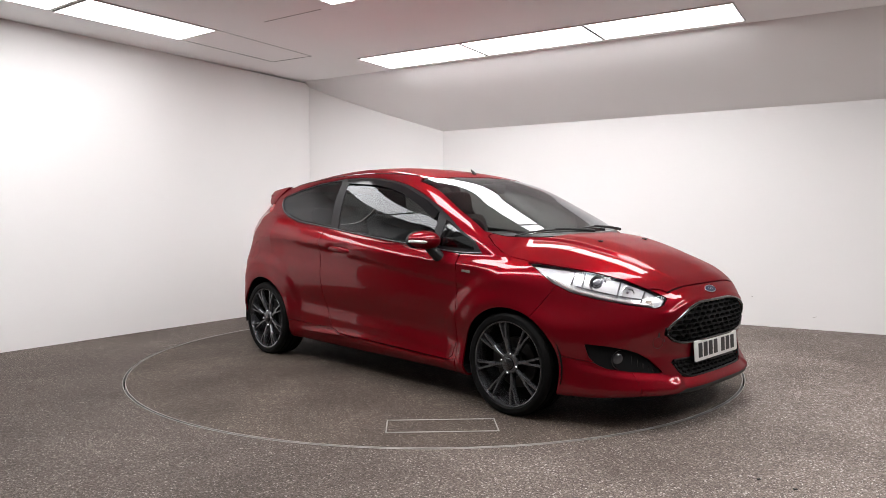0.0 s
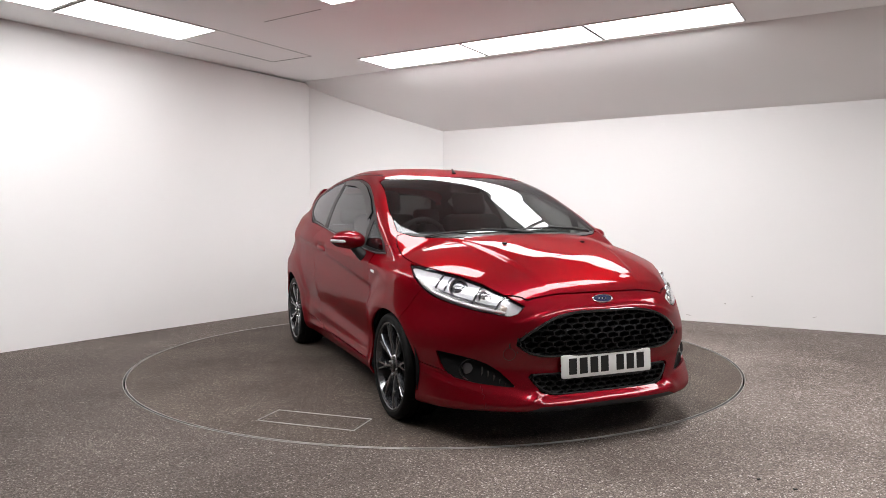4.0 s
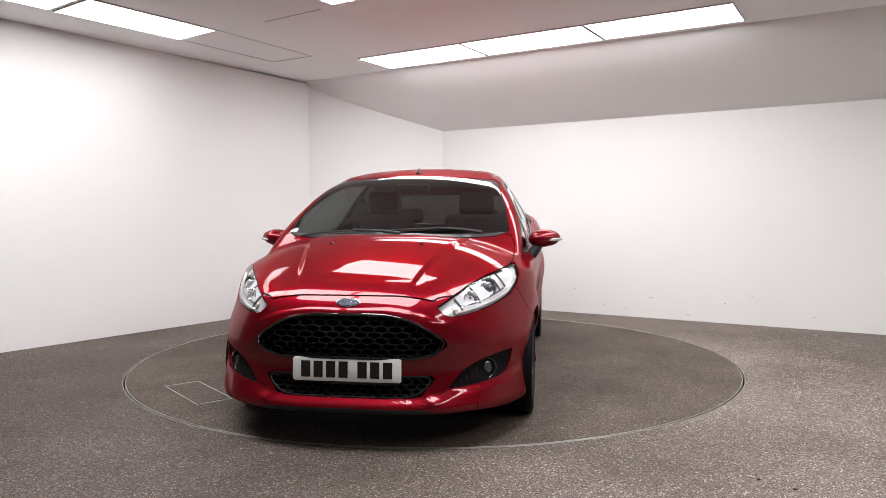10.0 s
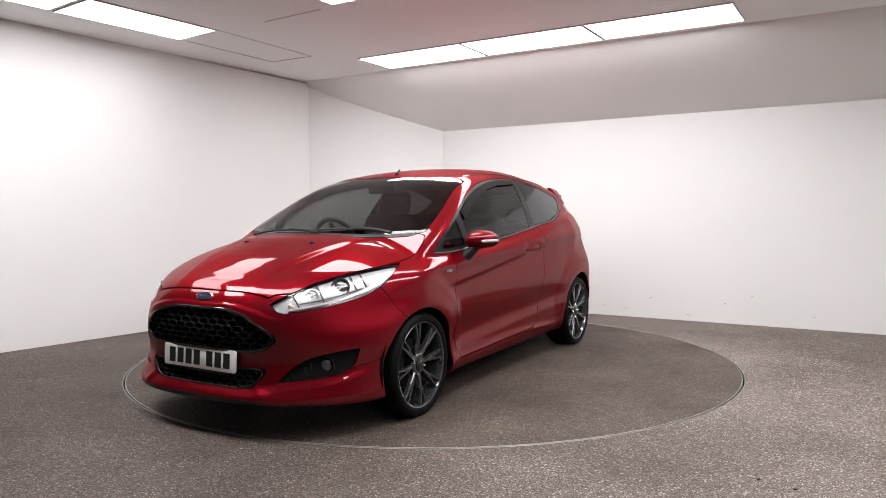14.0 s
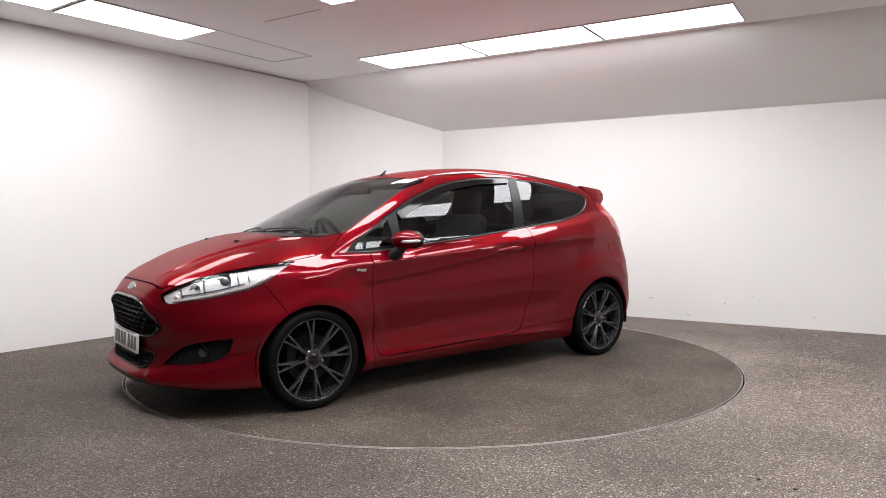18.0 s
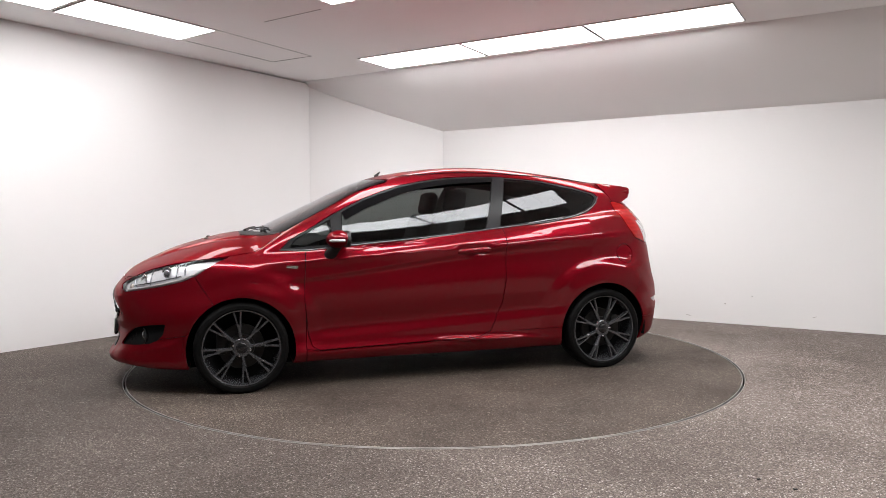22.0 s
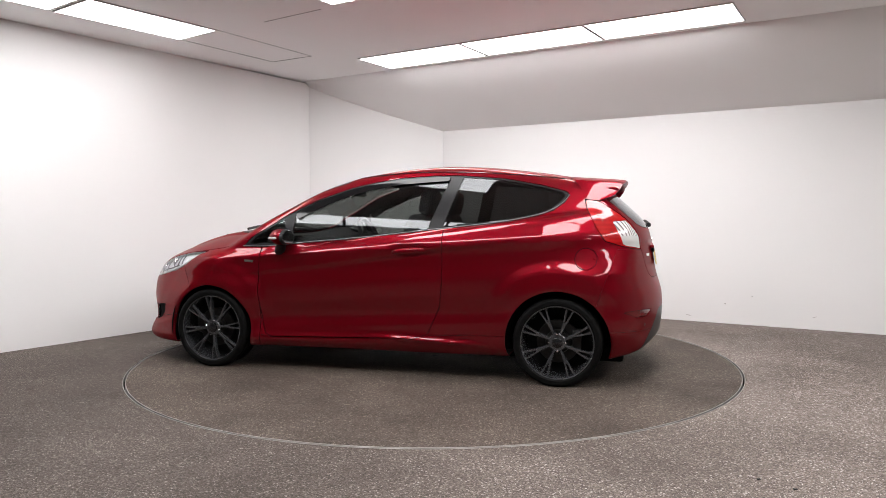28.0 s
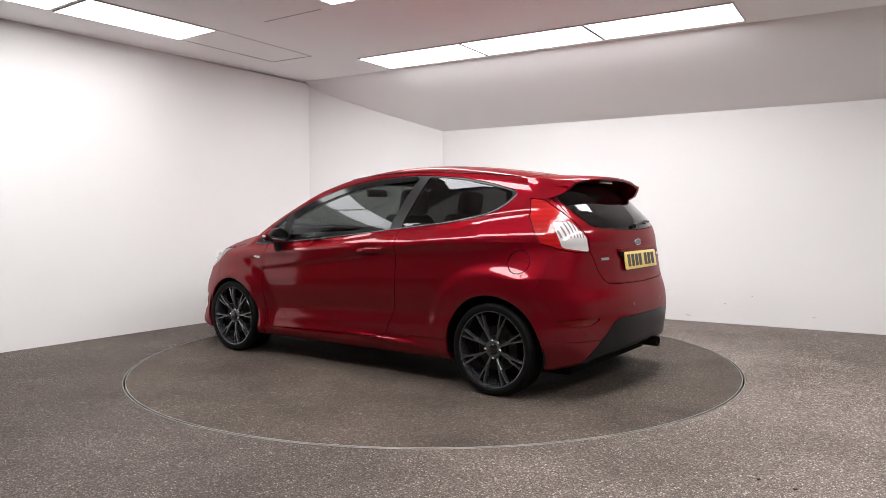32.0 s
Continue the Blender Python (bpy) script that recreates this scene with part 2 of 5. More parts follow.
def tube(bm, path, radius, steps=10):
    """A round rod along a path of points; radius may be a list."""
    pts = [Vector(p) for p in path]
    rings = []
    for i, p in enumerate(pts):
        d = (pts[min(i + 1, len(pts) - 1)] - pts[max(i - 1, 0)]).normalized()
        side = d.cross(Vector((0, 0, 1)) if abs(d.z) < 0.9 else Vector((1, 0, 0))).normalized()
        up = side.cross(d)
        r = radius[i] if isinstance(radius, (list, tuple)) else radius
        rings.append([bm.verts.new(p + r * (math.cos(2 * math.pi * k / steps) * side + math.sin(2 * math.pi * k / steps) * up)) for k in range(steps)])
    for a, b in zip(rings, rings[1:]):
        for k in range(steps):
            bm.faces.new((a[k], a[(k + 1) % steps], b[(k + 1) % steps], b[k]))
    bm.faces.new(rings[0])
    bm.faces.new(rings[-1][::-1])
    bmesh.ops.recalc_face_normals(bm, faces=bm.faces)
    return bm


# ---- the room ----
HIGH, LOW, SLOPE_RUN = 2.657, 2.122, 1.19
R_N = Vector((0.5275, 0.8496, 0))      # outward normal of the right-hand wall
R_D = Vector((0.8496, -0.5275, 0))     # along it
R_C = 2.854
L_D = Vector((-0.5853, -0.8108, 0))    # along the left-hand wall, towards the camera side
CREASE = Vector((-1.478, 2.958, 0))
CORNER = Vector((0.102, 3.297, 0))
END_L = CREASE + L_D * 4.1
END_R = CORNER + R_D * 7.2
BACK_R = Vector((END_R.x + 0.5, -11.5, 0))
BACK_L = Vector((END_L.x - 4.5, -11.5, 0))
SIDE_L = Vector((END_L.x - 4.5, END_L.y - 0.6, 0))


def ceiling_height(p):
    d = max(0.0, min(SLOPE_RUN, p.dot(R_N) - R_C + SLOPE_RUN))
    k = d / SLOPE_RUN
    return HIGH - (HIGH - LOW) * (k ** 0.82)


def wall(name, a, b, mat, label, thick=0.12, steps=1):
    """A wall of true thickness from a to b, its inner face on the line, its top following the ceiling."""
    out = Vector(((b - a).y, -(b - a).x, 0)).normalized()
    mid = (a + b) / 2
    if out.dot(mid) < 0:
        out = -out
    bm = bmesh.new()
    rows = []
    for i in range(steps + 1):
        p = a.lerp(b, i / steps)
        h = ceiling_height(p) + 0.03
        q = p + out * thick
        rows.append([bm.verts.new(v) for v in ((p.x, p.y, -0.05), (p.x, p.y, h), (q.x, q.y, h), (q.x, q.y, -0.05))])
    for r, s in zip(rows, rows[1:]):
        for j in range(4):
            bm.faces.new((r[j], s[j], s[(j + 1) % 4], r[(j + 1) % 4]))
    bm.faces.new(rows[0][::-1])
    bm.faces.new(rows[-1])
    bmesh.ops.recalc_face_normals(bm, faces=bm.faces)
    ob = part(name, bm, mat, smooth=False)
    return tagged(ob, label, "wall", kind="structure")


wall("wall_west", END_L, CREASE, M_WALL, "plain white painted studio wall, faintly scuffed near the floor")
wall("wall_corner", CREASE, CORNER, M_WALL, "short white painted wall closing the corner", steps=40)
wall("wall_east", CORNER, END_R, M_WALL, "plain white painted wall under the sloping ceiling, scuffed low down")
wall("wall_end", END_R, BACK_R, M_WALL_BACK, "plain grey wall closing the room")
wall("wall_back", BACK_R, BACK_L, M_WALL_BACK, "plain grey wall at the back of the room")
# unseen set-back added past the white wall, so the car's side reflects dark
wall("wall_nook", SIDE_L, END_L, M_WALL_BACK, "plain grey wall out of view, set back to darken the car's reflections")
wall("wall_side", BACK_L, SIDE_L, M_WALL_BACK, "plain grey wall closing the room")


def ceiling():
    bm = bmesh.new()
    cut = [R_C - SLOPE_RUN + SLOPE_RUN * (k / 24) ** 2 for k in range(25)]
    # flat part and sloping strips, as slices by distance from the east wall
    far = 16.0
    levels = [R_C - far] + cut + [R_C + 0.1]
    for lo, hi in zip(levels, levels[1:]):
        row = []
        for d in (lo, hi):
            for s in (-14.0, 14.0):
                p = R_N * d + R_D * s
                row.append(bm.verts.new((p.x, p.y, ceiling_height(p))))
        bm.faces.new((row[0], row[1], row[3], row[2]))
    bmesh.ops.remove_doubles(bm, verts=bm.verts, dist=0.0005)
    for f in bm.faces:
        if f.normal.z > 0:
            f.normal_flip()
    ob = part("ceiling", bm, M_CEIL, smooth=True)
    return tagged(ob, "white boarded ceiling sloping down to one wall", "ceiling", kind="structure")


ceiling()


def light_panel(corner, along, across, length, width, glow=None):
    """A flush lit ceiling panel: pale frame and glowing diffuser."""
    along, across = along.normalized(), across.normalized()
    m = Matrix((( along.x, across.x, 0, corner.x), (along.y, across.y, 0, corner.y), (0, 0, 1, HIGH), (0, 0, 0, 1)))
    top = new("light_panel")
    top.matrix_basis = m
    tagged(top, "flush rectangular lit ceiling panel with white diffuser", "ceiling light", group="lit ceiling panels")
    t = 0.012
    bm = bmesh.new()
    for size, at in (((length, t, 0.014), (length / 2, t / 2, -0.004)), ((length, t, 0.014), (length / 2, width - t / 2, -0.004)),
                     ((t, width - 2 * t, 0.014), (t / 2, width / 2, -0.004)), ((t, width - 2 * t, 0.014), (length - t / 2, width / 2, -0.004))):
        add_box(bm, size, at, 0.002, segments=1)
    part("frame", bm, M_LAMPFRAME, top, smooth=False)
    part("diffuser", box((length - 2 * t, width - 2 * t, 0.006), (length / 2, width / 2, -0.005)), glow or M_LAMP, top, "glowing white diffuser", smooth=False)
    return top


A_ACROSS = Vector((-0.525, -0.851, 0))
A_ALONG = Vector((0.8449, -0.5349, 0))
LEN_A, WID_A = 1.163, 0.566
first = Vector((-0.466, 2.148, 0))
# a rectangle of lit panels over the platform, and one panel in its middle
B_ALONG = Vector((-0.584, -0.812, 0))
B_ACROSS = Vector((0.79, -0.61, 0))
for count, start in ((3, first), (1, Vector((-0.756, -0.146, 0))), (3, Vector((-2.86, -0.97, 0)))):
    for i in range(count):
        light_panel(start + A_ALONG * (i * (LEN_A + 0.012)), A_ALONG, A_ACROSS, LEN_A, WID_A)
for i in range(2):
    light_panel(Vector((-2.258, 0.91, 0)) + B_ALONG * (i * 1.125), B_ALONG, B_ACROSS, 1.095, 0.54, M_LAMP_DIM)
for i in range(3):
    light_panel(Vector((0.10, -2.83, 0)) - B_ALONG * (i * 1.105), -B_ALONG, Vector((0.812, -0.584, 0)), 0.60 if i == 2 else 1.09, 0.54)


# a second row beyond it, on the open side of the room
for i in range(4):
    light_panel(Vector((1.55, -4.75, 0)) - B_ALONG * (i * 1.105), -B_ALONG, Vector((0.812, -0.584, 0)), 1.09, 0.54)


def floor_sheet():
    """Floor with a round pit for the turntable."""
    bm = bmesh.new()
    out = [END_L, SIDE_L, BACK_L, BACK_R, END_R, CORNER, CREASE]
    n = 192
    inner, low, outer = [], [], []
    for i in range(n):
        a = 2 * math.pi * i / n
        d = Vector((math.cos(a), math.sin(a), 0))
        best = 40.0
        for p, q in zip(out, out[1:] + out[:1]):
            e = q - p
            den = d.x * e.y - d.y * e.x
            if abs(den) > 1e-9:
                t = (p.x * e.y - p.y * e.x) / den
                s = (p.x * d.y - p.y * d.x) / den
                if t > 0 and -1e-6 <= s <= 1 + 1e-6:
                    best = min(best, t)
        inner.append(bm.verts.new(d * 2.227))
        low.append(bm.verts.new(d * 2.227 + Vector((0, 0, -0.08))))
        outer.append(bm.verts.new(d * (best + 0.4)))
    for i in range(n):
        j = (i + 1) % n
        bm.faces.new((inner[i], outer[i], outer[j], inner[j]))
        bm.faces.new((low[i], inner[i], inner[j], low[j]))
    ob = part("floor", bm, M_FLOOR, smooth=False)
    tagged(ob, "speckled grey-brown resin gravel floor", "floor", kind="structure")
    bm = bmesh.new()
    lathe(bm, [(2.2225, -0.03), (2.2225, 0.001), (2.223, 0.0015), (2.226, 0.0015), (2.227, 0.001), (2.227, -0.03)], 192, "Z", True)
    tagged(part("floor_edge_ring", bm, M_STEEL), "thin worn steel edging ring set in the floor round the turntable", "trim", kind="structure")
    bm = bmesh.new()
    lathe(bm, [(2.23, -0.06), (0.01, -0.06)], 64, "Z")
    tagged(part("turntable_pit", bm, M_GAP), "dark pit under the turntable", "floor", kind="structure")


floor_sheet()


def turntable():
    bm = bmesh.new()
    prof = [(2.205, -0.04), (2.205, 0.0), (1.8, 0.0), (1.2, 0.0), (0.6, 0.0), (0.02, 0.0)]
    lathe(bm, prof, 192, "Z")
    for f in bm.faces:
        if f.normal.z < -0.5:
            f.normal_flip()
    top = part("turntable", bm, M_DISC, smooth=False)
    tagged(top, "round revolving floor platform faced with resin gravel", "turntable")
    bm = bmesh.new()
    lathe(bm, [(2.205, -0.03), (2.205, 0.001), (2.206, 0.002), (2.210, 0.002), (2.211, 0.001), (2.211, -0.03)], 192, "Z", True)
    part("edge_ring", bm, M_STEEL, top, "thin worn steel rim")
    # inspection hatch with a thin steel outline
    c = Vector((1.352, -1.268, 0))
    u = Vector((0.673, 0.740, 0)).normalized()
    v = Vector((0.740, -0.673, 0)).normalized()
    half = (0.285, 0.107)
    bm = bmesh.new()
    turn = Matrix(((u.x, v.x, 0, 0), (u.y, v.y, 0, 0), (0, 0, 1, 0), (0, 0, 0, 1)))
    w = 0.007
    for s in (-1, 1):
        add_box(bm, (2 * half[0] + w, w, 0.006), c + v * half[1] * s, 0.001, turn, 1)
        add_box(bm, (w, 2 * half[1] - w, 0.006), c + u * half[0] * s, 0.001, turn, 1)
    part("hatch_frame", bm, M_STEEL, top, "thin pale steel hatch outline", smooth=False)
    return top


disc = turntable()


def seam(name, points, width, label):
    """A thin dark joint in the ceiling boards."""
    bm = bmesh.new()
    for (x0, y0), (x1, y1) in zip(points, points[1:]):
        d = Vector((x1 - x0, y1 - y0, 0))
        add_box(bm, (d.length, width, 0.003), ((x0 + x1) / 2, (y0 + y1) / 2, HIGH - 0.001), 0.0, Matrix.Rotation(math.atan2(d.y, d.x), 4, "Z"))
    tagged(part(name, bm, M_SEAM, smooth=False), label, "trim", kind="structure")


seam("ceiling_joint_hatch", [(-2.25, 0.925), (-1.644, 1.843), (-1.208, 1.577)], 0.006, "dark joint round a ceiling hatch")
seam("ceiling_joint_fine", [(-1.832, 0.59), (-1.208, 1.577)], 0.002, "hairline joint of a ceiling hatch")
seam("ceiling_joint_board", [(-1.373, 0.341), (-0.861, -0.015)], 0.003, "hairline joint between ceiling boards")

# scuffs low on the east wall
for u, z, w, h, lean in ((2.56, 0.215, 0.05, 0.006, 20), (3.55, 0.285, 0.018, 0.008, -30), (2.30, 0.09, 0.07, 0.004, 5), (1.72, 0.27, 0.03, 0.004, 10), (2.95, 0.06, 0.05, 0.005, -8), (3.30, 0.20, 0.015, 0.012, 40), (2.05, 0.11, 0.03, 0.006, 35), (4.1, 0.12, 0.04, 0.004, 12)):
    q = CORNER + R_D * u - R_N * 0.0008
    bm = bmesh.new()
    m = Matrix(((R_D.x, 0, R_N.x, q.x), (R_D.y, 0, R_N.y, q.y), (0, 1, 0, z), (0, 0, 0, 1))) @ Matrix.Rotation(radians(lean), 4, "Z")
    out = [(w * (0.5 + 0.15 * math.sin(3 * a)) * math.cos(a), h * (0.5 + 0.2 * math.cos(2 * a + u)) * math.sin(a)) for a in np.linspace(0, 2 * math.pi, 14, endpoint=False)]
    add_prism(bm, out, 0.0012, m)
    bmesh.ops.recalc_face_normals(bm, faces=bm.faces)
    tagged(part("wall_scuff", bm, M_SCUFF, smooth=False), "small grey scuff mark on the wall", "trim", kind="structure")

# two dark specks of grit on the floor
for x, y, r in ((1.330, -2.632, 0.007), (1.427, -2.741, 0.008)):
    bm = bmesh.new()
    out = [(r * (1 + 0.3 * math.sin(3 * a + x)) * math.cos(a), 0.7 * r * math.sin(a)) for a in np.linspace(0, 2 * math.pi, 10, endpoint=False)]
    add_prism(bm, out, 0.004, Matrix.Translation((x, y, 0)))
    bmesh.ops.recalc_face_normals(bm, faces=bm.faces)
    tagged(part("floor_speck", bm, M_GAP, smooth=False), "small dark speck of grit on the floor", "trim", kind="structure")

# ---- the car's outer skin, as one smooth solid cut into its panels ----


def curve(*knots):
    """A smooth curve through (x, y) knots, straight beyond its ends."""
    k = sorted(knots)
    xs, ys = np.array([p[0] for p in k], float), np.array([p[1] for p in k], float)
    d = np.diff(ys) / np.diff(xs)
    h = np.diff(xs)
    m = np.empty(len(xs))
    m[0], m[-1] = d[0], d[-1]
    if len(xs) > 2:
        m[1:-1] = (d[:-1] * h[1:] + d[1:] * h[:-1]) / (h[1:] + h[:-1])

    def f(x):
        x = np.asarray(x, float)
        i = np.clip(np.searchsorted(xs, x) - 1, 0, len(xs) - 2)
        w = h[i]
        t = (x - xs[i]) / w
        tc = np.clip(t, 0, 1)
        a, b = ys[i], ys[i + 1]
        v = (2 * tc**3 - 3 * tc**2 + 1) * a + (tc**3 - 2 * tc**2 + tc) * w * m[i] + (3 * tc**2 - 2 * tc**3) * b + (tc**3 - tc**2) * w * m[i + 1]
        return v + np.where(t < 0, t * w * m[0], 0) + np.where(t > 1, (t - 1) * w * m[-1], 0)

    return f


def smax(a, b, k):
    h = np.maximum(k - np.abs(a - b), 0) / k
    return np.maximum(a, b) + h * h * k / 4


def smin(a, b, k):
    return -smax(-a, -b, k)


AXLE, WHEEL_R, WHEEL_Z = 1.2445, 0.285, 0.281
plan_w = curve((-2.0, 0.74), (-1.75, 0.79), (-1.5, 0.832), (-1.25, 0.848), (-0.9, 0.846), (-0.4, 0.838), (0.2, 0.832), (0.8, 0.832), (1.25, 0.842), (1.5, 0.818), (1.75, 0.775), (2.1, 0.68))
crease = curve((2.0, 0.74), (1.3, 0.79), (0.8, 0.815), (0.0, 0.862), (-0.8, 0.905), (-1.4, 0.935), (-2.0, 0.95))
waist = curve((1.1, 0.677), (0.915, 0.697), (0.515, 0.744), (0.043, 0.807), (-0.5, 0.882), (-0.9, 0.925), (-1.3, 0.955))
ledge = curve((0.0, 0.238), (0.30, 0.236), (0.37, 0.236), (0.43, 0.250), (0.48, 0.266), (0.62, 0.280), (0.71, 0.296), (0.76, 0.318), (0.80, 0.345), (0.9, 0.37))
brow = curve((0.0, 0.655), (0.25, 0.651), (0.36, 0.628), (0.44, 0.598), (0.55, 0.606), (0.65, 0.624), (0.73, 0.655))
tuck = curve((0.0, 0.0), (0.12, 0.0), (0.20, 0.010), (0.27, 0.016), (0.32, 0.020), (0.37, 0.021), (0.43, 0.018), (0.50, 0.010), (0.58, 0.003), (0.64, 0.0), (2.0, 0.0))
above = curve((0.0, 0.0), (0.03, -0.006), (0.08, -0.03), (0.14, -0.062), (0.30, -0.16))
below = curve((0.0, 0.0), (0.05, -0.010), (0.11, -0.011), (0.22, 0.0), (0.32, -0.002), (0.44, -0.014), (0.52, -0.006), (0.60, -0.008), (0.70, -0.045))
bonnet_z = curve((2.10, 0.50), (2.06, 0.585), (2.035, 0.645), (1.96, 0.728), (1.86, 0.785), (1.75, 0.833), (1.52, 0.908), (1.34, 0.953), (1.15, 0.974), (0.9, 0.98), (0.5, 0.98), (0.0, 0.99), (-0.5, 1.03), (-1.0, 1.09), (-1.5, 1.14), (-2.0, 1.10))
bonnet_drop = curve((2.1, 0.18), (1.86, 0.165), (1.7, 0.145), (1.55, 0.120), (1.3, 0.118), (1.0, 0.105), (0.5, 0.075), (0.0, 0.045), (-0.5, 0.03), (-2.0, 0.03))
nose_x = curve((0.08, 2.03), (0.15, 2.075), (0.20, 2.07), (0.26, 2.042), (0.31, 2.030), (0.38, 2.022), (0.44, 2.038), (0.50, 2.05), (0.56, 2.055), (0.66, 2.045), (0.80, 2.00))
nose_round = curve((0.1, 0.27), (0.35, 0.25), (0.5, 0.29), (0.62, 0.36), (0.8, 0.40))
tail_x = curve((0.10, -1.80), (0.20, -1.865), (0.34, -1.895), (0.47, -1.905), (0.58, -1.895), (0.66, -1.87), (0.72, -1.855), (0.85, -1.835), (1.0, -1.80), (1.2, -1.70))
under_z = curve((2.1, 0.176), (1.9, 0.174), (1.75, 0.164), (1.6, 0.160), (0.9, 0.165), (-0.9, 0.170), (-1.62, 0.188), (-1.75, 0.222), (-1.86, 0.280), (-2.0, 0.33))
roof_z = curve((0.7, 1.20), (0.45, 1.32), (0.224, 1.387), (0.0, 1.424), (-0.34, 1.452), (-0.54, 1.450), (-0.74, 1.437), (-0.94, 1.415), (-1.14, 1.388), (-1.31, 1.36), (-1.7, 1.29))
screen_x = curve((0.90, 1.31), (0.96, 1.205), (1.05, 1.040), (1.15, 0.843), (1.25, 0.627), (1.352, 0.388), (1.42, 0.2))
gate_x = curve((0.9, -1.825), (1.017, -1.785), (1.108, -1.715), (1.216, -1.60), (1.33, -1.48), (1.42, -1.37))
house_in = curve((1.3, 0.06), (0.9, 0.012), (0.7, -0.004), (0.4, -0.006), (-0.6, 0.0), (-1.0, 0.012), (-1.35, 0.035), (-1.7, 0.085))


def body_f(x, y, z):
    """Below zero inside the car's outer form."""
    ay = np.abs(y)
    rel = z - crease(x)
    w = plan_w(x) + np.where(rel > 0, above(np.maximum(rel, 0)), below(np.maximum(-rel, 0)))
    for ax in (AXLE, -AXLE):
        r = np.hypot(x - ax, z - WHEEL_Z)
        w = w + 0.010 * np.exp(-((r - 0.35) / 0.06) ** 2) * (z > 0.1)
        flare = np.clip((0.535 - r) / 0.09, 0, 1)
        w = w + 0.014 * flare * flare * (3 - 2 * flare) * np.clip((z - 0.30) / 0.2, 0, 1)
    w = w - 0.065 * np.clip((z - 0.72) / 0.22, 0, 1) * np.clip((-x - 1.15) / 0.35, 0, 1)
    w = w - 0.014 * np.exp(-((x + 0.265) / 0.115) ** 4 - ((z - 0.858) / 0.034) ** 4)
    w = w + 0.016 * np.exp(-((z - 0.225) / 0.045) ** 2) * np.clip((1.0 - np.abs(x)) / 0.1, 0, 1)
    w = w + 0.004 * np.exp(-((z - 0.345 + 0.055 * x) / 0.035) ** 2) * np.clip((0.95 - x) / 0.25, 0, 1) * np.clip((x + 0.95) / 0.3, 0, 1)
    w = w + 0.012 * np.exp(-((z - 0.255 - 0.03 * (x + 0.4)) / 0.016) ** 2) * np.clip((x + 0.80) / 0.25, 0, 1) * np.clip((0.05 - x) / 0.25, 0, 1)
    # the door's lower half turns under before the sill
    w = w - tuck(z) * np.clip((0.98 - np.abs(x)) / 0.22, 0, 1)
    # feature line that climbs from the front wing to the tail, undercut below
    u = z - waist(x)
    w = w + 0.010 * np.exp(-(u / np.where(u > 0, 0.055, 0.021)) ** 2) * np.clip((1.02 - x) / 0.15, 0, 1) * np.clip((x + 1.15) / 0.5, 0, 1)
    side = ay - w
    top = (z - bonnet_z(x) + bonnet_drop(x) * (ay / 0.73) ** 3.4) * 0.95
    ridge = np.clip((np.interp(x, [1.1, 1.9], [0.50, 0.30]) - ay) / 0.036, 0, 1)
    top = top - 0.013 * ridge * ridge * (3 - 2 * ridge) * np.clip((1.97 - x) / 0.3, 0, 1) * np.clip((x - 0.9) / 0.2, 0, 1)
    low = smax(side, top, 0.05)
    front = (x - nose_x(z) + nose_round(z) * (ay / 0.70) ** 3.3) * 0.85
    low = smax(low, front, 0.10)
    rear = (tail_x(z) + 0.15 * (ay / 0.70) ** 2.6 - x) * 0.9
    low = smax(low, rear, 0.14)
    q = z - 0.93
    gw = 0.782 - house_in(x) - 0.27 * q - 0.58 * np.maximum(q, 0) ** 2
    gside = (ay - gw) * 0.92
    roof = z - roof_z(x) + 0.026 * (ay / 0.45) ** 2.2
    house = smax(gside, roof, 0.07)
    shrink = np.clip(1.0 - 0.45 * (z - 0.96) / 0.39, 0.4, 1.1)
    screen = (x - screen_x(z) + 0.155 * shrink * (ay / 0.64) ** 2.0) * 0.45
    house = smax(house, screen, 0.022)
    gate = (gate_x(z) + 0.10 * (ay / 0.6) ** 2.4 - x) * 0.7
    house = smax(house, gate, 0.06)
    house = smax(house, 0.92 - 0.085 * np.clip((x - 0.3) / 0.4, 0, 1) - z, 0.02)
    f = smin(low, house, 0.02)
    # ledge of the lower lip, running under the fog lamps to the wheel arches
    v = np.clip((ledge(ay) - z) / 0.050 + 0.5, 0, 1)
    f = f - 0.012 * v * v * (3 - 2 * v) * np.clip((z - 0.14) / 0.07, 0, 1) * np.clip((x - 1.55) / 0.15, 0, 1)
    # small winglets where the lip turns up to the fog lamps
    f = f - 0.009 * np.exp(-((ay - 0.395 + 0.8 * (z - 0.243)) / 0.034) ** 2 - ((z - 0.236) / 0.026) ** 2) * (x > 1.6)
    # brow over the grille and under the headlights
    b = np.clip((brow(ay) - z) / 0.020 + 0.5, 0, 1)
    f = f - 0.006 * b * b * (3 - 2 * b) * np.clip((z - 0.46) / 0.12, 0, 1) * np.clip((0.50 - ay) / 0.10, 0, 1) * (x > 1.5)
    return smax(f, under_z(x) - z, 0.025)


def body_normal(p):
    e = 2.5e-3
    x, y, z = p[:, 0], p[:, 1], p[:, 2]
    g = np.stack([body_f(x + e, y, z) - body_f(x - e, y, z), body_f(x, y + e, z) - body_f(x, y - e, z), body_f(x, y, z + e) - body_f(x, y, z - e)], 1)
    return g / np.maximum(np.linalg.norm(g, axis=1, keepdims=True), 1e-9)


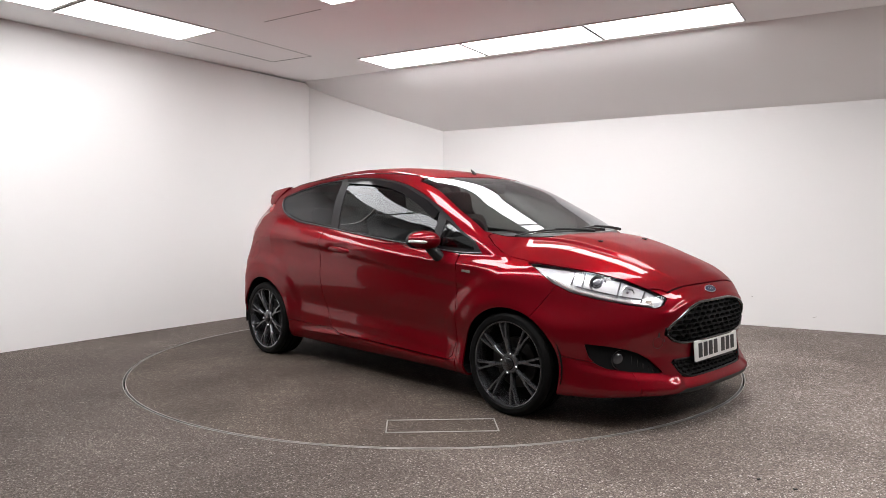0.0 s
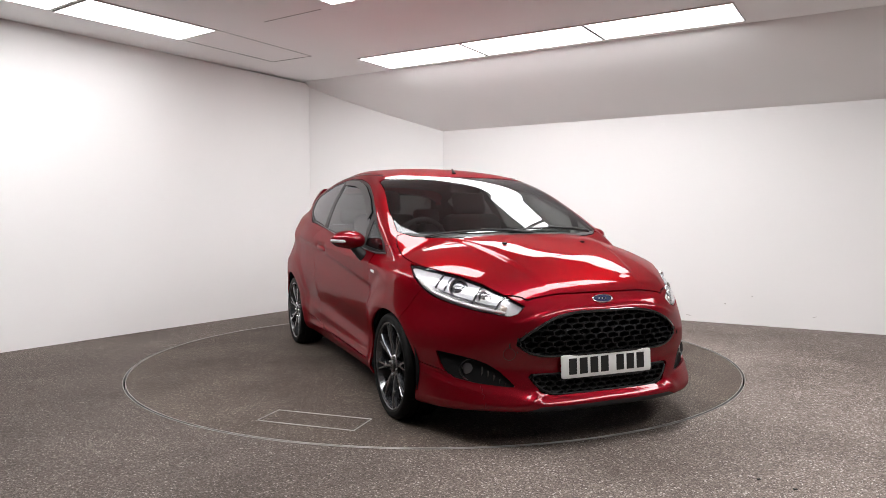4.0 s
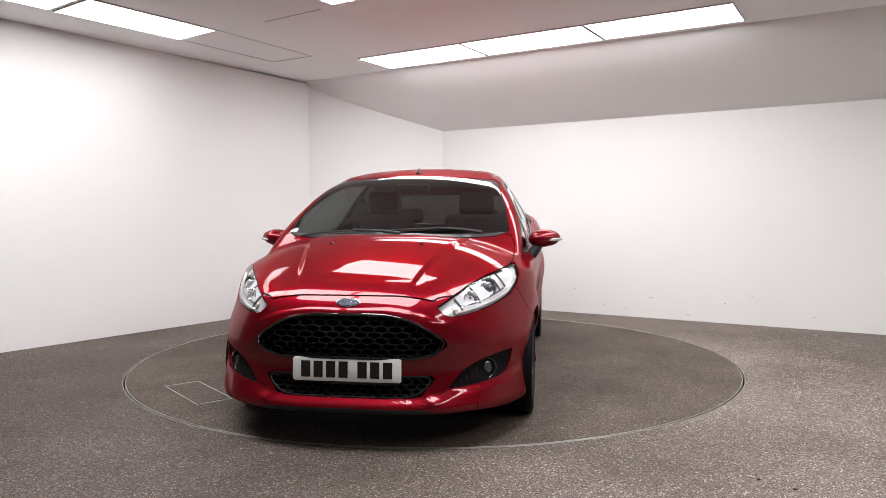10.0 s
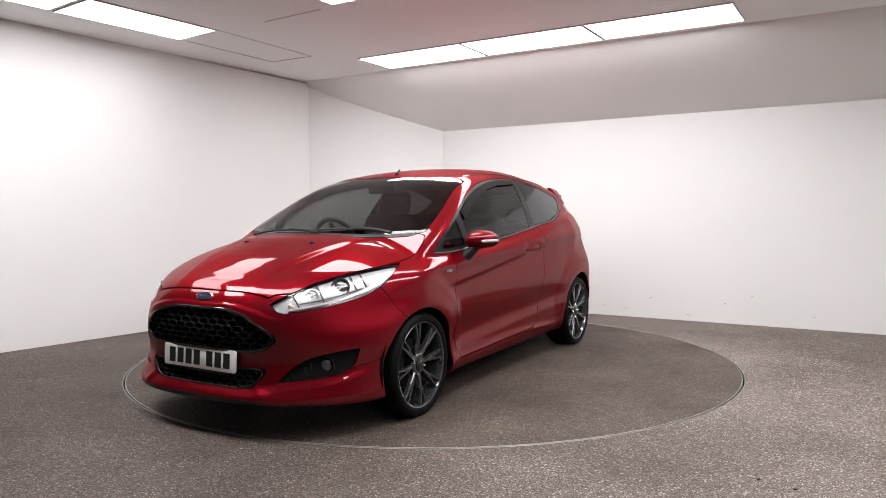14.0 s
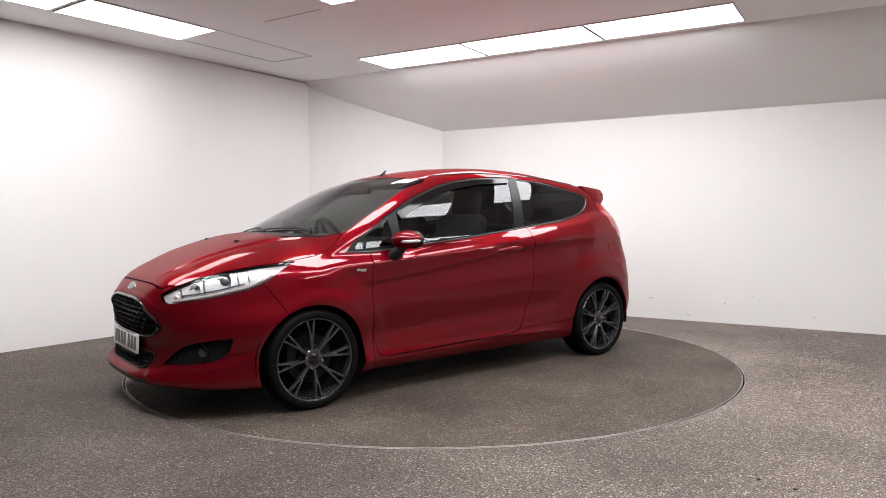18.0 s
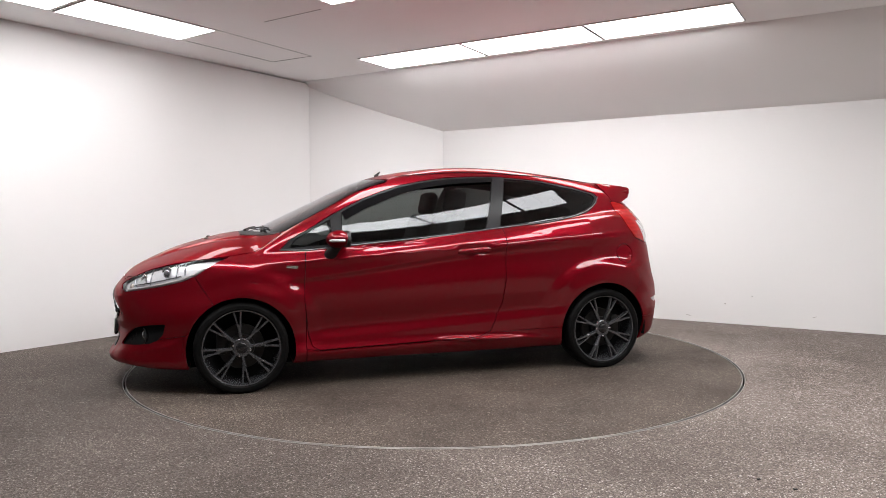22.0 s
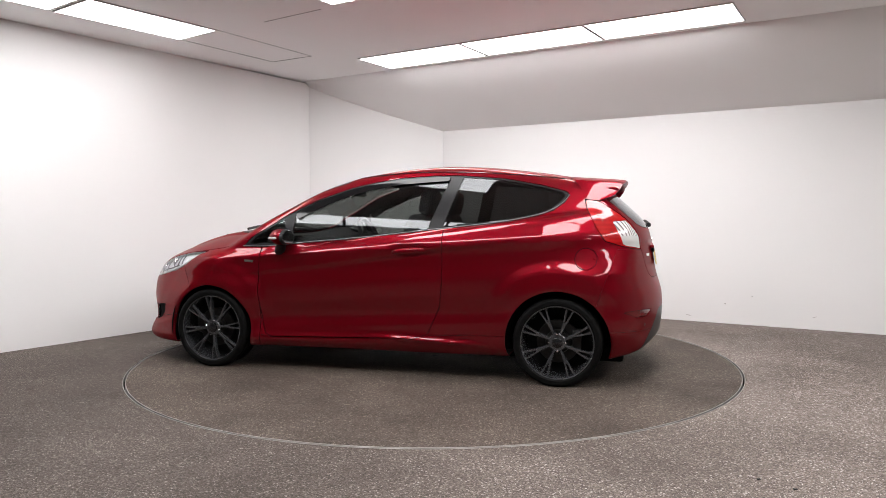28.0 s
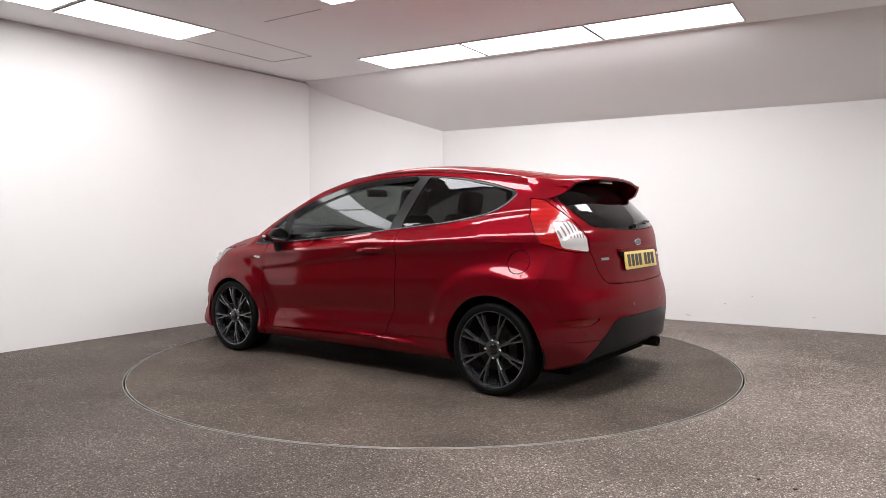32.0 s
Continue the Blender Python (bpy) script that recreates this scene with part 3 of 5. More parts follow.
def body_ray(o, d, far=2.3, steps=70, halvings=22):
    """Outermost meeting of rays with the form."""
    t = np.full(len(o), far)
    lo = np.zeros(len(o))
    found = np.zeros(len(o), bool)
    for i in range(steps):
        s = far * (1 - (i + 1) / steps)
        q = o + d * s
        hit = (body_f(q[:, 0], q[:, 1], q[:, 2]) < 0) & ~found
        lo[hit], t[hit] = s, s + far / steps
        found |= hit
    hi = t.copy()
    for _ in range(halvings):
        mid = (lo + hi) / 2
        q = o + d * mid[:, None]
        inside = body_f(q[:, 0], q[:, 1], q[:, 2]) < 0
        lo, hi = np.where(inside, mid, lo), np.where(inside, hi, mid)
    return o + d * lo[:, None]


class Skin:
    """The left half of the outer skin: points and faces that are cut into panels."""

    def __init__(self):
        xs = np.linspace(-1.40, 1.50, 190)
        phi = np.radians(np.concatenate([np.linspace(-88, -52, 6)[:-1], np.linspace(-52, -10, 92)[:-1], np.linspace(-10, 62, 92)[:-1], np.linspace(62, 90, 30)]))
        o, d = [], []
        for psi in np.linspace(90, 0, 62)[:-1]:
            s = radians(psi)
            for p in phi:
                o.append((-1.40, 0, 0.60))
                d.append((-math.sin(s) * math.cos(p), math.cos(s) * math.cos(p), math.sin(p)))
        for x in xs:
            for p in phi:
                o.append((x, 0, 0.60))
                d.append((0, math.cos(p), math.sin(p)))
        for psi in np.linspace(0, 90, 96)[1:]:
            s = radians(psi)
            for p in phi:
                o.append((1.50, 0, 0.60))
                d.append((math.sin(s) * math.cos(p), math.cos(s) * math.cos(p), math.sin(p)))
        pts = body_ray(np.array(o, float), np.array(d, float))
        pts[np.abs(pts[:, 1]) < 1e-6, 1] = 0.0
        self.p = [tuple(v) for v in pts]
        m = len(phi)
        n = len(o) // m
        self.faces = [(i * m + j, (i + 1) * m + j, (i + 1) * m + j + 1, i * m + j + 1) for i in range(n - 1) for j in range(m - 1)]
        # rear centre to front centre runs along the left side: outward faces
        self.faces = [f[::-1] for f in self.faces]

    def split(self, faces, g):
        """Faces on the side g < 0 and on the other, cut along g = 0. g maps an array of points to values."""
        ids = sorted({i for f in faces for i in f})
        val = np.ones(len(self.p))
        val[ids] = g(np.array([self.p[i] for i in ids]))
        inside, outside, cut = [], [], {}
        val = list(val)
        for f in faces:
            neg = [val[i] < 0 for i in f]
            if all(neg):
                inside.append(f)
                continue
            if not any(neg):
                outside.append(f)
                continue
            a, b = [], []
            k = len(f)
            for n in range(k):
                i, j = f[n], f[(n + 1) % k]
                (a if neg[n] else b).append(i)
                if neg[n] != neg[(n + 1) % k]:
                    key = (min(i, j), max(i, j))
                    if key not in cut:
                        t = val[i] / (val[i] - val[j])
                        pi, pj = self.p[i], self.p[j]
                        cut[key] = len(self.p)
                        self.p.append(tuple(u + (v - u) * t for u, v in zip(pi, pj)))
                        val.append(0.0)
                    a.append(cut[key])
                    b.append(cut[key])
            if len(a) > 2:
                inside.append(tuple(a))
            if len(b) > 2:
                outside.append(tuple(b))
        return inside, outside

    def carve(self, faces, g, gap=0.0035):
        """Take the panel g < 0 out of faces, leaving an open joint round it."""
        panel, rest = self.split(faces, lambda p: g(p) + gap / 2)
        if gap:
            _, rest = self.split(rest, lambda p: g(p) - gap / 2)
        return panel, rest


def polygon(points, axes, keep=None, round_by=0.0):
    """Signed distance to an outline in a plane of car space. axes: two functions of the points. keep: where it may apply."""
    pts = np.array(points, float)

    def g(p):
        q = np.stack([axes[0](p), axes[1](p)], 1)
        d = np.full(len(q), 1e9)
        sign = np.ones(len(q))
        a = pts
        b = np.roll(pts, -1, 0)
        for u, v in zip(a, b):
            e = v - u
            w = q - u
            t = np.clip((w @ e) / (e @ e), 0, 1)
            d = np.minimum(d, np.linalg.norm(w - t[:, None] * e, axis=1))
            c1, c2 = q[:, 1] >= u[1], q[:, 1] < v[1]
            c3 = e[0] * w[:, 1] > e[1] * w[:, 0]
            flip = (c1 & c2 & c3) | (~c1 & ~c2 & ~c3)
            sign = np.where(flip, -sign, sign)
        s = sign * d - round_by
        return np.where(keep(p), s, np.maximum(s, 0.05)) if keep else s

    return g


X, Y, Z = (lambda p: p[:, 0]), (lambda p: p[:, 1]), (lambda p: p[:, 2])
SIDE, FRONT, TOP = (X, Z), (Y, Z), (X, Y)

skin = Skin()


def panel_mesh(name, faces, mat, both=False, right=False, lip=0.012, offset=0.0):
    """Mesh from skin faces with the form's own normals and a turned-in edge. both: joined with its mirror image."""
    ids = sorted({i for f in faces for i in f})
    at = {v: n for n, v in enumerate(ids)}
    pts = np.array([skin.p[i] for i in ids])
    nor = body_normal(pts)
    nor[pts[:, 1] == 0, 1] = 0
    base = [tuple(at[i] for i in f) for f in faces]
    edge = {}
    for f in base:
        for i, j in zip(f, f[1:] + f[:1]):
            key = (min(i, j), max(i, j))
            edge[key] = None if key in edge else (i, j)
    rim = [e for e in edge.values() if e and not (pts[e[0], 1] == 0 and pts[e[1], 1] == 0)]
    v, n, fs = [pts + nor * offset], [nor], list(base)
    if lip and rim:
        ring = sorted({i for e in rim for i in e})
        side = {i: np.zeros(3) for i in ring}
        for i, j in rim:
            e = pts[j] - pts[i]
            c = np.cross(e, nor[i])
            side[i] += c
            side[j] += c
        count = len(pts)
        where = {i: count + k for k, i in enumerate(ring)}
        m = len(ring)
        sd = np.array([side[i] / max(np.linalg.norm(side[i]), 1e-9) for i in ring])
        v += [pts[ring] + nor[ring] * offset, pts[ring] + nor[ring] * (offset - lip)]
        n += [sd, sd]
        fs += [(where[j], where[i], where[i] + m, where[j] + m) for i, j in rim]
    v, n = np.concatenate(v), np.concatenate(n)
    sets = [(v, n, fs)]
    flip = (v * [1, -1, 1], n * [1, -1, 1], [f[::-1] for f in fs])
    if right:
        sets = [flip]
    if both:
        sets = [sets[0], (flip[0], flip[1], [tuple(i + len(v) for i in f) for f in flip[2]])]
    me = bpy.data.meshes.new(name)
    me.from_pydata(np.concatenate([s[0] for s in sets]).tolist(), [], [f for s in sets for f in s[2]])
    me.materials.append(mat)
    me.shade_smooth()
    me.normals_split_custom_set_from_vertices(np.concatenate([s[1] for s in sets]).tolist())
    return me


def panel(name, faces, mat, parent, label="", both=False, right=False, lip=0.012, offset=0.0):
    ob = new(name, panel_mesh(name, faces, mat, both, right, lip, offset))
    ob.parent = parent
    if label:
        ob["label"] = label
    return ob


car = new("car")
tagged(car, "red metallic three-door hatchback on dark alloy wheels", "car")

# outlines, in car space
DLO = [(1.008, 0.872), (0.945, 0.940), (0.81, 1.014), (0.70, 1.084), (0.60, 1.137), (0.45, 1.208), (0.33, 1.252), (0.20, 1.295), (0.06, 1.325), (-0.14, 1.354), (-0.37, 1.367), (-0.55, 1.366), (-0.865, 1.341),
       (-1.11, 1.293), (-1.285, 1.246), (-1.300, 1.220), (-1.275, 1.176), (-1.20, 1.120), (-1.10, 1.086), (-0.87, 1.042), (-0.50, 1.003), (0.05, 0.942), (0.60, 0.894), (0.85, 0.868)]
PANE_F = [(0.605, 1.108), (0.45, 1.185), (0.33, 1.228), (0.20, 1.271), (0.06, 1.302), (-0.14, 1.331), (-0.37, 1.344), (-0.482, 1.344), (-0.368, 1.000), (0.05, 0.962), (0.45, 0.930), (0.612, 0.920)]
PANE_TRI = [(0.945, 0.893), (0.905, 0.942), (0.80, 1.000), (0.692, 1.062), (0.675, 0.914)]
PANE_R = [(-0.585, 1.342), (-0.72, 1.334), (-0.865, 1.318), (-1.10, 1.272), (-1.250, 1.234), (-1.264, 1.216), (-1.242, 1.188), (-1.17, 1.135), (-1.09, 1.107), (-0.87, 1.063), (-0.487, 1.022)]
DOOR = [(0.845, 0.88), (0.858, 0.72), (0.862, 0.56), (0.838, 0.34), (0.815, 0.265), (0.77, 0.240), (0.05, 0.258), (-0.30, 0.270), (-0.385, 0.300), (-0.432, 0.405), (-0.470, 0.49), (-0.490, 0.65), (-0.492, 0.88), (-0.485, 1.2), (0.30, 1.2), (0.55, 1.07)]

faces = skin.faces


def arch(p):
    a = np.hypot(p[:, 0] - AXLE, p[:, 2] - 0.268) - 0.326
    b = np.hypot(p[:, 0] + AXLE, p[:, 2] - 0.278) - 0.334
    return np.where(p[:, 1] > 0.5, np.minimum(a, b), 0.2)


_, faces = skin.carve(faces, arch, 0)
shell_faces = list(faces)

dlo, faces = skin.carve(faces, polygon(DLO, SIDE, lambda p: (p[:, 1] > 0.45)), 0.003)
pane_f, dlo = skin.carve(dlo, polygon(PANE_F, SIDE, round_by=0.006), 0.003)
pane_t, dlo = skin.carve(dlo, polygon(PANE_TRI, SIDE, round_by=0.004), 0.003)
pane_r, dlo = skin.carve(dlo, polygon(PANE_R, SIDE, round_by=0.008), 0.003)

SCREEN = [(-0.1, 0.972), (0.25, 0.970), (0.50, 0.962), (0.62, 0.970), (0.688, 0.998), (0.655, 1.13), (0.572, 1.316), (0.532, 1.337), (0.25, 1.353), (-0.1, 1.357)]
screen_cut = polygon(SCREEN, FRONT, lambda p: (p[:, 0] > 0.2) & (p[:, 0] < 1.25))
screen, faces = skin.carve(faces, screen_cut, 0.004)
cowl, screen = skin.carve(screen, lambda p: p[:, 2] - 0.986 + 0.008 * (p[:, 1] / 0.6) ** 2 - 0.014 * np.clip((p[:, 1] - 0.5) / 0.15, 0, 1), 0.0)

LAMP_AXIS = (lambda p: -0.884 * (p[:, 0] - 1.946) + 0.468 * (p[:, 1] - 0.407))
LAMP = [(-0.010, 0.664), (0.006, 0.630), (0.04, 0.617), (0.19, 0.636), (0.325, 0.659), (0.465, 0.690), (0.56, 0.731), (0.67, 0.812), (0.718, 0.835), (0.60, 0.827), (0.50, 0.815), (0.355, 0.791), (0.21, 0.757), (0.08, 0.708)]
lamp_cut = polygon(LAMP, (LAMP_AXIS, Z), lambda p: p[:, 0] > 1.2)
lamp_f, faces = skin.carve(faces, lamp_cut, 0.0035)

BONNET = [(1.968, -0.1), (1.966, 0.15), (1.958, 0.32), (1.950, 0.395), (1.93, 0.415), (1.86, 0.52), (1.75, 0.605), (1.60, 0.675), (1.42, 0.715), (1.30, 0.728), (1.06, 0.725), (0.99, 0.70), (1.03, 0.45), (1.14, 0.20), (1.17, -0.1)]
bonnet, faces = skin.carve(faces, polygon(BONNET, TOP, lambda p: (p[:, 2] > 0.64) & (p[:, 0] > 0.9)), 0.006)

GRILLE = [(-0.2, 0.636), (0.18, 0.632), (0.30, 0.610), (0.375, 0.570), (0.458, 0.510), (0.462, 0.485), (0.41, 0.445), (0.34, 0.430), (-0.2, 0.426)]
nose = lambda p: p[:, 0] > 1.55
grille, faces = skin.carve(faces, polygon(GRILLE, FRONT, nose, 0.004), 0.0)
INTAKE = [(-0.2, 0.345), (0.39, 0.345), (0.405, 0.333), (0.35, 0.262), (0.30, 0.252), (-0.2, 0.250)]
intake, faces = skin.carve(faces, polygon(INTAKE, FRONT, nose, 0.004), 0.0)
FOG = [(0.462, 0.286), (0.485, 0.312), (0.528, 0.360), (0.575, 0.392), (0.615, 0.409), (0.69, 0.428), (0.752, 0.437), (0.738, 0.368), (0.722, 0.335), (0.695, 0.314), (0.62, 0.300), (0.52, 0.290)]
fog, faces = skin.carve(faces, polygon(FOG, FRONT, lambda p: p[:, 0] > 1.66), 0.0)

door_cut = polygon(DOOR, SIDE, lambda p: p[:, 1] > 0.5)
door, faces = skin.carve(faces, door_cut, 0.005)

TAILAMP = [(-1.394, 1.196), (-1.492, 1.180), (-1.60, 1.112), (-1.68, 1.052), (-1.762, 0.965), (-1.778, 0.868), (-1.69, 0.876), (-1.60, 0.894), (-1.482, 0.926), (-1.44, 1.0), (-1.408, 1.08)]
tail_axis = (lambda p: p[:, 0] - 0.35 * (0.62 - p[:, 1]))
tail_cut = polygon(TAILAMP, (tail_axis, Z), lambda p: (p[:, 0] < -1.2) & (p[:, 1] > 0.42))
lamp_r, faces = skin.carve(faces, tail_cut, 0.006)
CLEAR = [(-1.552, 1.050), (-1.66, 1.056), (-1.757, 0.960), (-1.772, 0.874), (-1.618, 0.900), (-1.598, 0.953)]
lamp_clear, lamp_r = skin.carve(lamp_r, polygon(CLEAR, (tail_axis, Z)), 0.002)
lamp_white, lamp_slats = skin.split(lamp_clear, lambda p: p[:, 2] - 0.958 - 0.02 * (p[:, 0] + 1.7))

REARGLASS = [(-0.2, 1.30), (0.46, 1.29), (0.53, 1.25), (0.56, 1.175), (0.54, 1.10), (0.495, 1.037), (0.42, 1.018), (0.2, 1.006), (-0.2, 1.0)]
behind = lambda p: p[:, 0] < -1.3
glass_r, faces = skin.carve(faces, polygon(REARGLASS, FRONT, behind, 0.006), 0.005)
GATE = [(-0.2, 1.345), (0.50, 1.335), (0.582, 1.22), (0.59, 1.05), (0.548, 0.90), (0.50, 0.764), (0.465, 0.705), (0.42, 0.684), (-0.2, 0.672)]
gate, faces = skin.carve(faces, polygon(GATE, FRONT, behind, 0.006), 0.005)

fuel, faces = skin.carve(faces, lambda p: np.where((p[:, 1] > 0.4), np.hypot(p[:, 0] + 1.42, p[:, 2] - 0.815) - 0.068, 1.0), 0.005)

# front bumper, wings, rear bumper, sill skirts; what is left is the body side with the roof
fb_line = lambda p: np.where(p[:, 2] > 0.2, 1.42 + 0.65 * (p[:, 2] - 0.577) - p[:, 0], 1.30 - p[:, 0])
bumper, faces = skin.carve(faces, lambda p: np.where(p[:, 0] > 1.2, np.maximum(fb_line(p), p[:, 2] - 0.86), 0.3), 0.004)
DIFF = [(-0.2, 0.470), (0.38, 0.468), (0.43, 0.450), (0.617, 0.255), (0.66, 0.18), (0.70, 0.1), (-0.2, 0.1)]
rb_line = lambda p: np.maximum(p[:, 0] + 1.50 + 0.35 * (p[:, 2] - 0.56), p[:, 2] - 0.875)
rbumper, faces = skin.carve(faces, lambda p: np.where(p[:, 0] < -1.3, rb_line(p), 0.3), 0.0015)
diffuser, rbumper = skin.carve(rbumper, polygon(DIFF, FRONT, behind, 0.006), 0.003)
REFLECT = [(0.555, 0.482), (0.62, 0.452), (0.72, 0.448), (0.78, 0.480), (0.68, 0.487)]
reflector, rbumper = skin.carve(rbumper, polygon(REFLECT, FRONT, behind, 0.003), 0.003)
valance, rbumper = skin.carve(rbumper, lambda p: np.where(p[:, 0] < -1.4, p[:, 2] - 0.357, 0.3), 0.003)
wing, faces = skin.carve(faces, lambda p: np.where((p[:, 1] > 0.55) & (p[:, 2] < 0.92), 0.852 - p[:, 0], 0.3), 0.005)
skirt, faces = skin.carve(faces, lambda p: np.where((p[:, 1] > 0.4) & (np.abs(p[:, 0]) < 1.0), p[:, 2] - np.interp(p[:, 0], [-0.9, -0.4, -0.3, 0.77, 0.9], [0.308, 0.292, 0.262, 0.236, 0.262]), 0.3), 0.003)
chin, bumper = skin.carve(bumper, lambda p: np.where((p[:, 0] > 1.3) & (p[:, 1] > 0.60), p[:, 2] - 0.368 + 0.16 * (p[:, 0] - 1.57), 0.3), 0.003)
lipf, bumper = skin.carve(bumper, lambda p: np.where(p[:, 0] > 1.3, p[:, 2] - np.interp(p[:, 1], [0.0, 0.37, 0.45, 0.50], [0.206, 0.203, 0.175, 0.10]), 0.3), 0.0)


def spot(o, d, far=1.2):
    """Where a ray meets the car's skin from outside: the point and the normal."""
    p = body_ray(np.array([o], float), np.array([d], float), far, 24, 14)
    return Vector(p[0]), Vector(body_normal(p)[0])


def on_front(y, z):
    return spot((1.2, y, z), (1, 0, 0), 1.0)


def on_side(x, z):
    return spot((x, 0.2, z), (0, 1, 0), 0.8)


def on_top(x, y):
    return spot((x, y, 0.5), (0, 0, 1), 1.1)


def on_rear(y, z):
    return spot((-1.2, y, z), (-1, 0, 0), 0.8)


def on_lamp(s, z):
    return spot((1.946 - 0.884 * s - 0.234, 0.407 + 0.468 * s - 0.442, z), (0.468, 0.884, 0), 0.9)


def seat(p, n, up=Vector((0, 0, 1)), lift=0.0):
    """A pose on the skin: local z out of it, local y as near to up as can be."""
    x = up.cross(n).normalized()
    y = n.cross(x)
    m = Matrix((x, y, n)).transposed().to_4x4()
    m.translation = p + n * lift
    return m


def mirrored(m):
    f = Matrix.Diagonal((1, -1, 1, 1))
    return f @ m @ Matrix.Diagonal((-1, 1, 1, 1))

panel("body_side", faces, M_PAINT, car, "red metallic roof, pillars and rear quarters", both=True)
panel("bonnet", bonnet, M_PAINT, car, both=True)
bumper_f = panel("front_bumper", bumper, M_PAINT, car, both=True, lip=0.014)
panel("front_splitter", lipf, M_BLACK, car, "matt black lower lip", both=True)
bumper_r = panel("rear_bumper", rbumper, M_PAINT, car, both=True)
panel("rear_diffuser", diffuser, M_SURROUND, car, "matt black lower rear bumper", both=True)
tailgate = panel("tailgate", gate, M_PAINT, car, both=True)
panel("rear_window", glass_r, M_GLASS_DARK, tailgate, "dark tinted glass", both=True, lip=0.0).visible_shadow = False
panel("windscreen", screen, M_GLASS, car, "clear windscreen glass", both=True, lip=0.0).visible_shadow = False
panel("scuttle", cowl, M_BLACK, car, "black plastic scuttle below the windscreen")
panel("scuttle", cowl, M_BLACK, car, "black plastic scuttle below the windscreen", right=True)
VISOR = [(0.62, 1.13), (0.45, 1.21), (0.33, 1.25), (0.20, 1.29), (0.06, 1.32), (-0.14, 1.35), (-0.52, 1.36), (-0.474, 1.322), (-0.37, 1.316), (-0.14, 1.300), (0.06, 1.268), (0.20, 1.232), (0.33, 1.184), (0.45, 1.134), (0.59, 1.060)]
visor, _ = skin.split(pane_f, polygon(VISOR, SIDE))
doors = {}
for right in (False, True):
    panel("front_wing", wing, M_PAINT, car, right=right)
    doors[right] = d = panel("door", door, M_PAINT, car, right=right)
    panel("side_skirt", skirt, M_PAINT, car, right=right)
    panel("bumper_corner", chin, M_PAINT, car, right=right)
    panel("rear_valance", valance, M_PAINT, car, right=right)
    panel("window_surround", dlo, M_SURROUND, car, "satin black pillars and window seals", right=right, offset=-0.002)
    panel("door_window", pane_f, M_GLASS, d, "lightly tinted glass", right=right, lip=0.0, offset=-0.004).visible_shadow = False
    panel("wind_deflector", visor, M_VISOR, d, "smoked plastic wind deflector", right=right, lip=0.006, offset=0.009)
    panel("corner_window", pane_t, M_GLASS, d, "small triangular glass", right=right, lip=0.0, offset=-0.004).visible_shadow = False
    panel("quarter_window", pane_r, M_GLASS_DARK, car, "dark tinted glass", right=right, lip=0.0, offset=-0.004).visible_shadow = False
    tl = panel("tail_light", lamp_r, M_RED_LENS, car, "glossy red tail light lens", right=right)
    panel("reversing_lens", lamp_white, M_CLEAR_LENS, tl, "clear white lens", right=right)
    panel("slatted_lens", lamp_slats, M_SLATTED, tl, "clear lens with dark vertical bars", right=right)
    panel("reflector", reflector, M_RED_DEEP, bumper_r, "red reflector", right=right, offset=-0.004)
panel("fuel_flap", fuel, M_PAINT, car)
panel("quarter_blank", fuel, M_PAINT, car, right=True, lip=0.0)

# dark inner lining of the shell, open at the windows and lamps
inner = shell_faces
far_side = lambda p: p[:, 1] > 0.45
for g in (polygon(PANE_F, SIDE, far_side), polygon(PANE_TRI, SIDE, far_side), polygon(PANE_R, SIDE, far_side), polygon(REARGLASS, FRONT, behind), lamp_cut,
          polygon(GRILLE, FRONT, nose), polygon(INTAKE, FRONT, nose), polygon(FOG, FRONT, lambda p: p[:, 0] > 1.66), screen_cut):
    _, inner = skin.split(inner, g)
panel("lining", inner, M_INNER, car, "dark inner lining", both=True, lip=0, offset=-0.014)

# ---- nose: grille, intake, fog lamps, badge, number plate ----
panel("grille_back", grille, M_INNER, bumper_f, "dark grille backing", both=True, offset=-0.045, lip=0)
panel("intake_back", intake, M_INNER, bumper_f, "dark intake backing", both=True, offset=-0.04, lip=0)


def mesh_grille(name, outline, cell, rows_at, label):
    """Honeycomb of flat hexagonal frames set back in an opening."""
    inside = polygon(outline, FRONT, round_by=0.002)
    w, h = cell
    bm = bmesh.new()
    spots = []
    z0, z1 = rows_at
    k = 0
    z = z0
    while z < z1:
        for i in range(-14, 15):
            y = (i + 0.5 * (k % 2)) * w
            spots.append((y, z))
        z += h * 0.75
        k += 1
    pts = np.array([(0, abs(y), z) for y, z in spots])
    ok = inside(pts) < 0.004
    base = body_ray(np.array([(1.2, y, z) for y, z in spots]), np.tile([1.0, 0, 0], (len(spots), 1)), 1.0)
    for (y, z), good, b in zip(spots, ok, base):
        if not good:
            continue
        x = b[0] - 0.014
        ring = []
        for dx, q in ((-0.02, 0.99), (0.0, 0.99), (0.0, 0.86), (-0.02, 0.82)):
            row = []
            for a in range(6):
                ang = math.radians(90 + 60 * a)
                row.append(bm.verts.new((x + dx, y + math.cos(ang) * w / 1.732 * q, z + math.sin(ang) * h / 2 * q)))
            ring.append(row)
        for p, q in zip(ring, ring[1:]):
            for a in range(6):
                bm.faces.new((p[a], p[(a + 1) % 6], q[(a + 1) % 6], q[a]))
    bmesh.ops.recalc_face_normals(bm, faces=bm.faces)
    part(name, bm, M_MESH, bumper_f, label, smooth=False)


